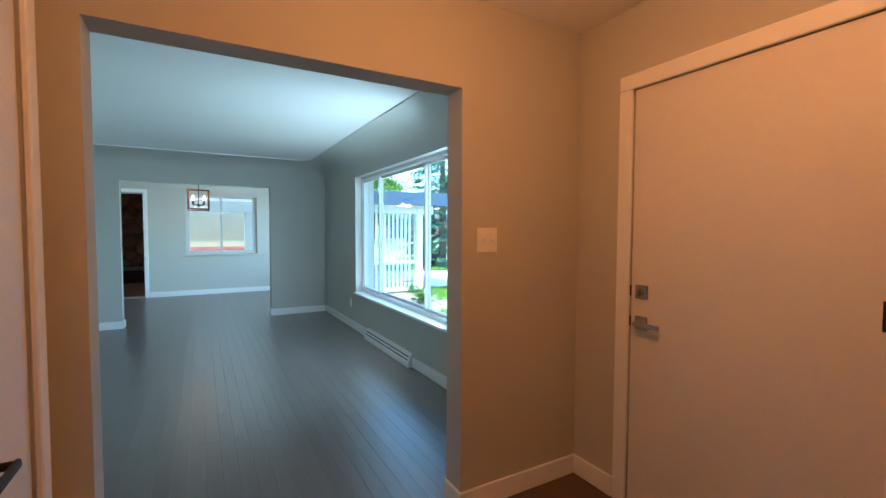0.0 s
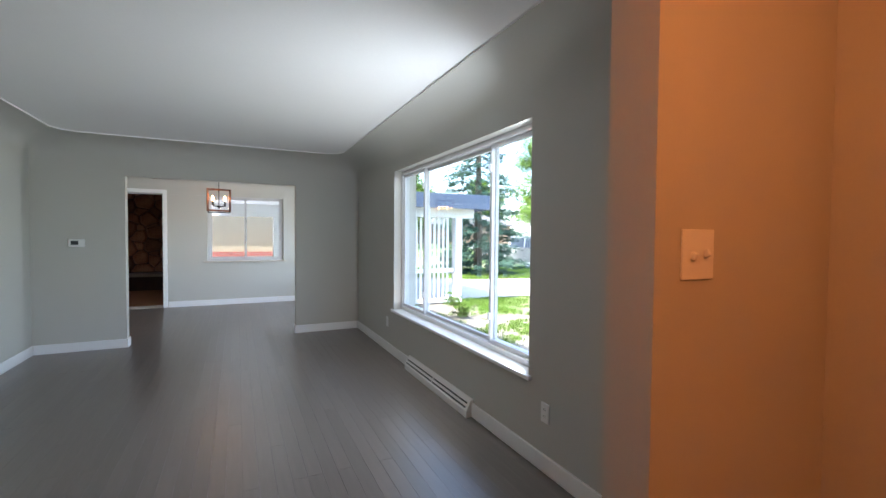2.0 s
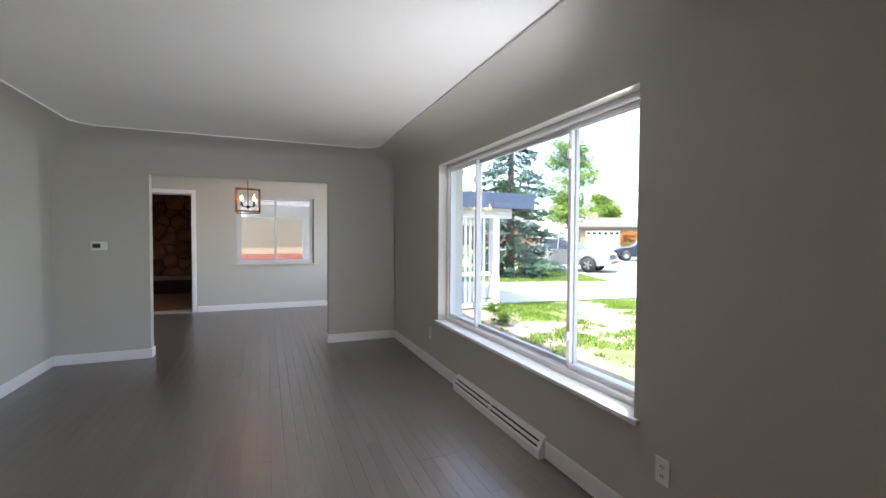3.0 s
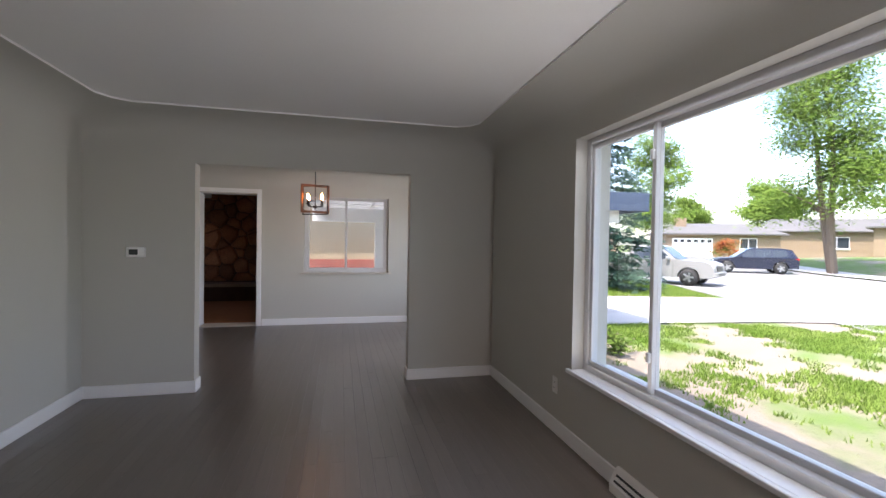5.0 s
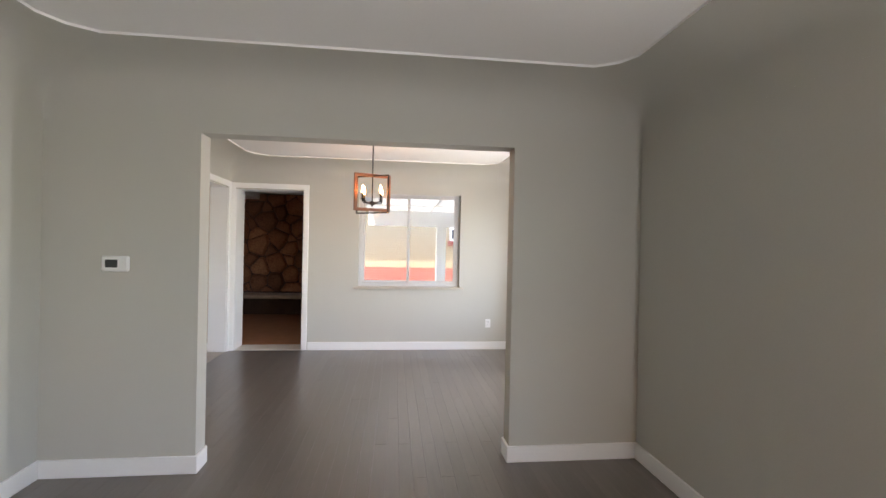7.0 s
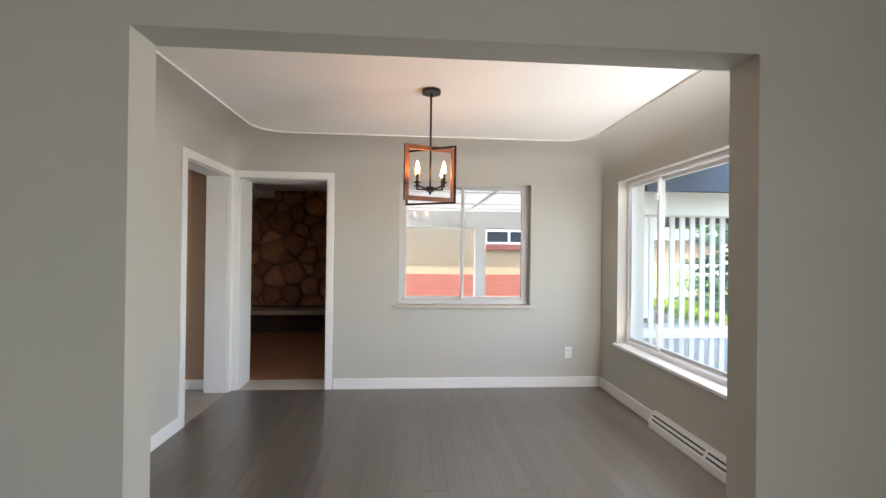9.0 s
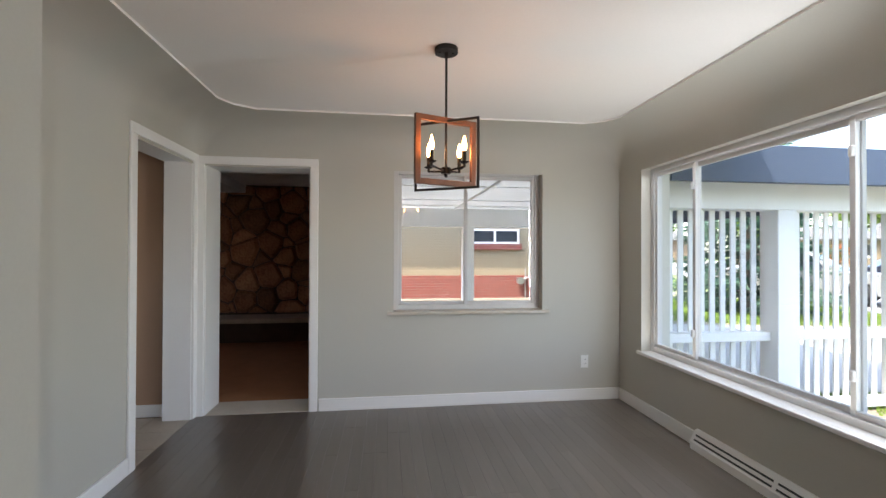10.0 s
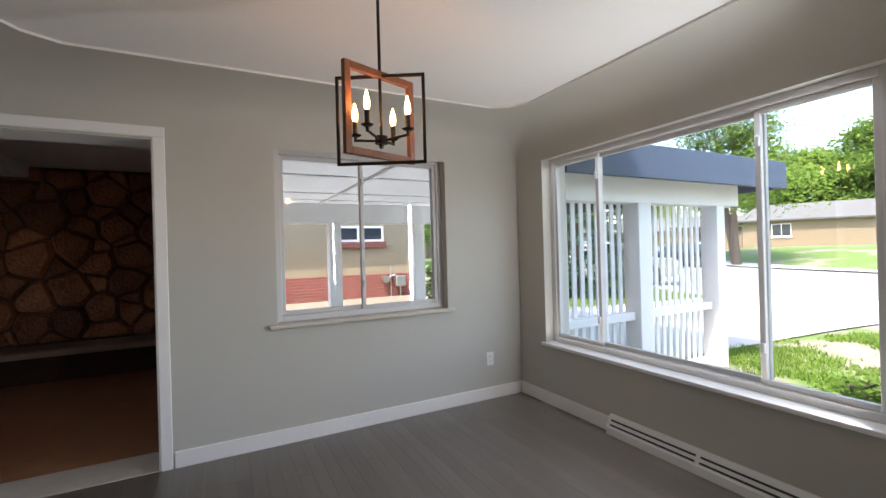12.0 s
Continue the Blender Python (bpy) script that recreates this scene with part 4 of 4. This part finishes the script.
def spruce(m, tall, radius, seed):
    rnd = random.Random(seed)
    e = tagged(empty("spruce_tree", m), "tall dense blue-green spruce with drooping branches", "tree")
    bm = bmesh.new(); tube_into(bm, (0, 0, -0.1), (0, 0, tall), 0.2, 0.02, 10); finish("trunk", bm, BARK, e)
    vs, fs = [], []
    z = 0.35
    while z < tall - 0.2:
        R = radius * (1 - z / tall) ** 0.85
        n = int(7 + 12 * (R / radius))
        for _ in range(n):
            a = rnd.uniform(0, 6.28)
            L = R * rnd.uniform(0.7, 1.1)
            c, s = math.cos(a), math.sin(a)
            for k in range(int(8 + L * 14)):
                f = rnd.uniform(0.15, 1) ** 0.7
                p = Vector((c * L * f, s * L * f, z - 0.28 * L * f + 0.1 * L * f * f))
                d = Vector((c + rnd.gauss(0, 0.7), s + rnd.gauss(0, 0.7), rnd.gauss(-0.35, 0.35))).normalized() * rnd.uniform(0.12, 0.3)
                w = d.orthogonal().normalized() * 0.045
                p += Vector((rnd.gauss(0, 0.08), rnd.gauss(0, 0.08), rnd.gauss(0, 0.06)))
                b = len(vs)
                vs += [p - w, p + w, p + d]
                fs.append((b, b + 1, b + 2))
        z += 0.30
    me = bpy.data.meshes.new("branches")
    me.from_pydata(vs, [], fs)
    me.materials.append(NEEDLE)
    o = new("branches", me); o.parent = e; o["kind"] = "stuff"
    return e


def on(x, y, turn=0): return pose(x, y, height(x, y), 0, 0, turn)


spruce(on(9.9, 18.4), 11.5, 2.3, 3)
TLAB = "leafy green deciduous tree with open crown"
leafy("tree", on(27.0, 35.6), 11.0, 3.6, 22000, 11, 0.2, LEAF, TLAB, 0.11, 0.28)
leafy("tree", on(31.0, 24.6), 13.5, 4.6, 42000, 12, 0.2, LEAF, TLAB, 0.105, 0.12, 2)
big = leafy("tree", on(70, 62), 11.0, 5.0, 20000, 13, 0.3, LEAF, TLAB, 0.22, 0.15)
for x, y, k, t in ((60, 68, 0.8, 40), (66, 28, 1.15, 90), (72, 22, 1.0, 200), (70, 36, 1.1, 310), (58, 16, 1.0, 150), (80, 48, 1.1, 20), (44, 76, 1.0, 77), (22, 60, 0.9, 123), (14, 48, 0.9, 12), (62, 8, 1.1, 60)):
    c = copy_thing(big, on(x, y, t))
    c.scale = (k, k, k)
leafy("bush", on(36.6, 38.3), 1.7, 1.3, 1800, 21, 0.2, BUSH, "red-flowering green bush beside the driveway", 0.11, 0.05)["category"] = "bush"
leafy("bush", pose(3.9, 17.6, -0.15), 1.3, 0.5, 700, 22, 0.1, LEAF, "small pale green shrub by the house next door", 0.05, 0.05)["category"] = "bush"
leafy("bush", on(4.4, 9.3), 0.5, 0.3, 500, 23, 0.1, LEAF, "low green weeds beside the window wall", 0.035, 0.02)["category"] = "bush"


# ---- vehicles ----
def wheel(parent, x, y, r, w):
    e = empty("wheel", pose(x, y, r)); e.parent = parent
    bm = bmesh.new(); tube_into(bm, (0, -w / 2, 0), (0, w / 2, 0), r, sides=28)
    bmesh.ops.bevel(bm, geom=[q for q in bm.edges if abs(q.verts[0].co.y - q.verts[1].co.y) < 1e-4], offset=0.025, segments=2, affect="EDGES")
    finish("tyre", bm, TYRE, e, True)
    bm = bmesh.new()
    for s in (-1, 1):
        tube_into(bm, (0, s * (w / 2 - 0.01), 0), (0, s * (w / 2 + 0.006), 0), r * 0.62, r * 0.62, 24)
    finish("rim", bm, DARKP, e)
    bm = bmesh.new()
    for s in (-1, 1):
        for k in range(5):
            a = k * 2 * math.pi / 5
            tube_into(bm, (0, s * (w / 2 + 0.008), 0), (math.cos(a) * r * 0.58, s * (w / 2 + 0.008), math.sin(a) * r * 0.58), r * 0.10, r * 0.13, 6)
        tube_into(bm, (0, s * (w / 2), 0), (0, s * (w / 2 + 0.014), 0), r * 0.18, sides=12)
    finish("spokes", bm, ALLOY, e)


def profile_body(name, pts, half, mat, parent, bevel=0.05):
    bm = bmesh.new()
    f = bm.faces.new([bm.verts.new((x, -half, z)) for x, z in pts])
    g = bmesh.ops.extrude_face_region(bm, geom=[f])
    bmesh.ops.translate(bm, verts=[v for v in g["geom"] if isinstance(v, bmesh.types.BMVert)], vec=(0, 2 * half, 0))
    side = [q for q in bm.edges if abs(q.verts[0].co.y - q.verts[1].co.y) < 1e-4 and max(q.verts[0].co.z, q.verts[1].co.z) > 0.55]
    bmesh.ops.bevel(bm, geom=side, offset=bevel, segments=2, affect="EDGES", clamp_overlap=True)
    return finish(name, bm, mat, parent)


def arch(cx, r):
    return [(cx + r * math.cos(a), 0.36 + r * math.sin(a)) for a in [math.pi * k / 8 for k in range(9)]]


def cabin(name, pts, half, inset, z0, z1, mat, parent):
    """Tapered upper body from a side profile (x, z), narrowing to the roof."""
    bm = bmesh.new()
    L = []
    for s in (-1, 1):
        L.append([bm.verts.new((x, s * (half - inset * (z - z0) / (z1 - z0)), z)) for x, z in pts])
    n = len(pts)
    for i in range(n):
        k = (i + 1) % n
        bm.faces.new((L[0][i], L[0][k], L[1][k], L[1][i]))
    bm.faces.new(L[0]); bm.faces.new(L[1])
    return finish(name, bm, mat, parent)


def side_glass(parent, quads, half, inset, z0, z1):
    for s in (-1, 1):
        for q in quads:
            bm = bmesh.new()
            v = []
            for dy in (0.012, -0.01):
                v.append([bm.verts.new((x, s * (half - inset * (z - z0) / (z1 - z0) + dy), z)) for x, z in q])
            n = len(q)
            bm.faces.new(v[0]); bm.faces.new(v[1])
            for i in range(n):
                bm.faces.new((v[0][i], v[0][(i + 1) % n], v[1][(i + 1) % n], v[1][i]))
            finish("side_window", bm, DGLASS, parent)


def end_glass(parent, x0, z0, x1, z1, w0, w1, out):
    bm = bmesh.new()
    a = [bm.verts.new(p) for p in ((x0 + out, -w0, z0), (x0 + out, w0, z0), (x1 + out, w1, z1), (x1 + out, -w1, z1))]
    b = [bm.verts.new((v.co.x - 2 * out, v.co.y, v.co.z - 0.01)) for v in a]
    bm.faces.new(a); bm.faces.new(b)
    for i in range(4):
        bm.faces.new((a[i], a[(i + 1) % 4], b[(i + 1) % 4], b[i]))
    finish("windscreen", bm, DGLASS, parent)


def pickup(m):
    e = tagged(empty("pickup_truck", m), "silver crew-cab pickup truck parked at the kerb", "pickup truck")
    H = 0.90
    low = [(-2.6, 0.50)] + [(-2.6, 1.08), (-0.95, 1.10), (-0.95, 1.12), (0.92, 1.12), (2.25, 1.06), (2.50, 0.95), (2.60, 0.72), (2.60, 0.46), (2.45, 0.36)] + arch(1.62, 0.45) + [(1.1, 0.34), (-1.1, 0.34)] + arch(-1.58, 0.45) + [(-2.1, 0.42)]
    profile_body("body", low, H, SILVER, e, 0.06)
    cab = [(-0.95, 1.10), (1.12, 1.10), (0.42, 1.70), (0.10, 1.76), (-0.72, 1.76), (-0.88, 1.70)]
    cabin("cab", cab, H - 0.03, 0.15, 1.10, 1.76, SILVER, e)
    side_glass(e, [[(0.08, 1.14), (0.90, 1.14), (0.42, 1.60), (0.08, 1.66)], [(-0.78, 1.14), (0.0, 1.14), (0.0, 1.66), (-0.74, 1.66)]], H - 0.03, 0.15, 1.10, 1.76)
    end_glass(e, 1.10, 1.14, 0.46, 1.68, 0.76, 0.66, 0.012)
    boxes("bed_liner", [(-2.52, -1.02, -0.78, 0.78, 1.085, 1.108)], DARKP, e)
    boxes("grille", [(2.575, 2.615, -0.42, 0.42, 0.66, 0.88)], DARKP, e, 0.01)
    boxes("bumper", [(2.45, 2.68, -0.86, 0.86, 0.42, 0.62)], SILVER, e, 0.04)
    boxes("bumper_grille", [(2.66, 2.69, -0.45, 0.45, 0.46, 0.56)], DARKP, e, 0.005)
    for s in (-1, 1):
        boxes("headlamp", [(2.35, 2.56, s * 0.66 - 0.2, s * 0.66 + 0.2, 0.70, 0.94)], LAMPG, e, 0.03)
        boxes("mirror", [(0.72, 0.86, s * 0.98 - 0.09, s * 0.98 + 0.09, 1.10, 1.26)], SILVER, e, 0.03)
        for hx in (-0.15, 0.0 - 0.85):
            boxes("door_handle", [(hx, hx + 0.16, s * (H + 0.005) - 0.012, s * (H + 0.005) + 0.012, 0.96, 1.0)], DARKP, e, 0.004)
        for jx in (-0.93, 0.04, 1.0):
            boxes("door_gap", [(jx - 0.006, jx + 0.006, s * H - 0.003, s * H + 0.003, 0.46, 1.05)], DARKP, e)
    for x in (-1.58, 1.62):
        for s in (-1, 1):
            wheel(e, x, s * (H - 0.13), 0.37, 0.25)
    return e


def suv(m):
    e = tagged(empty("suv", m), "dark blue sport utility vehicle parked across the street", "car")
    H = 0.93
    low = [(-2.35, 0.45), (-2.42, 0.75), (-2.36, 1.02), (0.95, 1.04), (1.9, 0.95), (2.30, 0.82), (2.40, 0.62), (2.38, 0.38)] + arch(1.48, 0.44) + [(1.0, 0.30), (-1.0, 0.30)] + arch(-1.45, 0.44) + [(-1.95, 0.36)]
    profile_body("body", low, H, NAVY, e, 0.07)
    cab = [(-2.34, 1.02), (1.05, 1.02), (0.30, 1.58), (0.0, 1.66), (-1.5, 1.66), (-2.05, 1.56)]
    cabin("cabin", cab, H - 0.03, 0.20, 1.02, 1.66, NAVY, e)
    side_glass(e, [[(0.0, 1.07), (0.85, 1.07), (0.32, 1.48), (0.0, 1.56)], [(-0.92, 1.07), (-0.08, 1.07), (-0.08, 1.57), (-0.92, 1.57)], [(-1.85, 1.12), (-1.0, 1.07), (-1.0, 1.56), (-1.7, 1.53)]], H - 0.03, 0.20, 1.02, 1.66)
    end_glass(e, 1.03, 1.06, 0.34, 1.56, 0.76, 0.64, 0.012)
    end_glass(e, -2.29, 1.12, -2.08, 1.50, 0.72, 0.60, -0.014)
    boxes("number_plate", [(-2.44, -2.41, -0.26, 0.26, 0.72, 0.86)], PLAST, e, 0.004)
    boxes("lower_trim", [(-2.43, -2.30, -0.80, 0.80, 0.36, 0.52)], DARKP, e, 0.02)
    for s in (-1, 1):
        boxes("tail_lamp", [(-2.42, -2.20, s * 0.72 - 0.18, s * 0.72 + 0.18, 0.90, 1.03)], TAILR, e, 0.02)
        boxes("headlamp", [(2.10, 2.32, s * 0.68 - 0.18, s * 0.68 + 0.18, 0.70, 0.84)], LAMPG, e, 0.03)
        boxes("mirror", [(0.66, 0.80, s * 1.0 - 0.08, s * 1.0 + 0.08, 1.05, 1.18)], NAVY, e, 0.03)
    for x in (-1.45, 1.48):
        for s in (-1, 1):
            wheel(e, x, s * (H - 0.11), 0.36, 0.24)
    return e


pickup(pose(14.96, 21.38, height(14.96, 21.38) + 0.03, 0, 0, -59))
suv(pose(27.15, 27.2, height(27.15, 27.2) + 0.03, 0, 0, 144))


# ---- pieces: fieldstones, floor tiles, floor strips ----
def cell(p, others, box):
    """Convex cell of p among the others inside box, by cutting half planes."""
    x0, x1, y0, y1 = box
    poly = [(x0, y0), (x1, y0), (x1, y1), (x0, y1)]
    for o in others:
        dx, dy = o[0] - p[0], o[1] - p[1]
        if dx * dx + dy * dy > 1.7:
            continue
        c = (o[0] ** 2 + o[1] ** 2 - p[0] ** 2 - p[1] ** 2 + p[2] - o[2]) / 2
        out = []
        for a, b in zip(poly, poly[1:] + poly[:1]):
            fa, fb = a[0] * dx + a[1] * dy - c, b[0] * dx + b[1] * dy - c
            if fa <= 0:
                out.append(a)
            if fa * fb < 0:
                t = fa / (fa - fb)
                out.append((a[0] + t * (b[0] - a[0]), a[1] + t * (b[1] - a[1])))
        poly = out
        if not poly:
            break
    return poly


def fieldstones(parent):
    rnd = random.Random(44)
    box = (RX0 + 0.05, -0.6, 0.44, RZ - 0.01)
    pts = []
    while len(pts) < 118:
        small = len(pts) >= 62
        p = (rnd.uniform(box[0], box[1]), rnd.uniform(box[2], box[3]), rnd.uniform(-0.004, 0.004) if small else rnd.uniform(0.014, 0.030))
        if all(math.hypot((p[0] - q[0]) * 0.75, p[1] - q[1]) > (0.13 if small else 0.22) for q in pts):
            pts.append(p)
    for p in pts:
        poly = cell(p, [q for q in pts if q is not p], box)
        if len(poly) < 3:
            continue
        cx, cz = sum(a for a, _ in poly) / len(poly), sum(b for _, b in poly) / len(poly)
        edge = []
        for (ax, az), (bx, bz) in zip(poly, poly[1:] + poly[:1]):
            for t in (0.12, 0.5, 0.88):
                edge.append((ax + (bx - ax) * t - cx, az + (bz - az) * t - cz))
        bm = bmesh.new()
        rings = []
        j = [rnd.uniform(-0.009, 0.006) for _ in edge]
        for k, y in ((1.0, 0.03), (0.985, -0.015), (0.80, -0.045 - rnd.uniform(0, 0.02))):
            ring = []
            for (x, z), d in zip(edge, j):
                r = math.hypot(x, z) or 1
                g = max(0.2, (r - 0.005 + d) / r) * k
                ring.append(bm.verts.new((x * g, y, z * g)))
            rings.append(ring)
        for A, B in zip(rings, rings[1:]):
            for i in range(len(A)):
                bm.faces.new((A[i], A[(i + 1) % len(A)], B[(i + 1) % len(A)], B[i]))
        bm.faces.new(rings[-1])
        finish("stone", bm, STONE, parent, at=pose(cx, RY1 + 0.02, cz))


fieldstones(bpy.data.objects["wall_den_stone"])

bm = bmesh.new()
cube_into(bm, -0.149, 0.149, -0.149, 0.149, -0.006, 0.0, 0.0015)
tile0 = finish("tile", bm, TILE, STF, at=pose(-2.05, 10.92, 0))
for i in range(6):
    for j in range(7):
        if (i, j) == (0, 0):
            continue
        t = new("tile", tile0.data)
        t.parent = STF
        t.matrix_basis = pose(-2.05 - 0.302 * i, 10.92 - 0.302 * j, 0)


def strips(parent):
    rnd = random.Random(9)
    W, lens = (XR - XD) / 45, (0.9, 1.35, 1.8, 2.25)
    meshes = {}
    for L in lens:
        bm = bmesh.new()
        cube_into(bm, -W / 2 + 0.0004, W / 2 - 0.0004, 0.0004, L - 0.0004, -0.012, 0.0, 0.0003)
        me = bpy.data.meshes.new("floor_strip")
        bm.to_mesh(me); bm.free()
        me.materials.append(OAK)
        meshes[L] = me
    n = 45
    for i in range(n):
        x = XD + W / 2 + i * W
        for y0, y1 in (((2.45 if -0.3 < x < 1.1 else YA1) if x > XL else YB1, YD0 - 0.002),):
            y = y0
            while y < y1 - 0.02:
                L = rnd.choice(lens[1:])
                left = y1 - y
                if L > left:
                    L = max([q for q in lens if q <= left], default=None)
                    if L is None:
                        L = left
                        bm = bmesh.new()
                        cube_into(bm, -W / 2 + 0.0004, W / 2 - 0.0004, 0.0004, L - 0.0004, -0.012, 0.0, 0.0003)
                        me = bpy.data.meshes.new("floor_strip"); bm.to_mesh(me); bm.free(); me.materials.append(OAK)
                        meshes[L] = me
                o = new("floor_strip", meshes[L])
                o.parent = parent
                xx = min(x, XR - W / 2)
                o.matrix_basis = pose(xx, y, 0)
                y += L


strips(FLOOR)
tagged(boxes("floor_entry", [(FX, XR, -1.6, YA0 + 0.004, -0.012, -0.0015)], material("brown_entry_floor", (0.10, 0.06, 0.04), 0.4, 0, 0.25, 4, 60, 0.1, 0.001)), "dark brown entry floor", "floor", kind="structure")
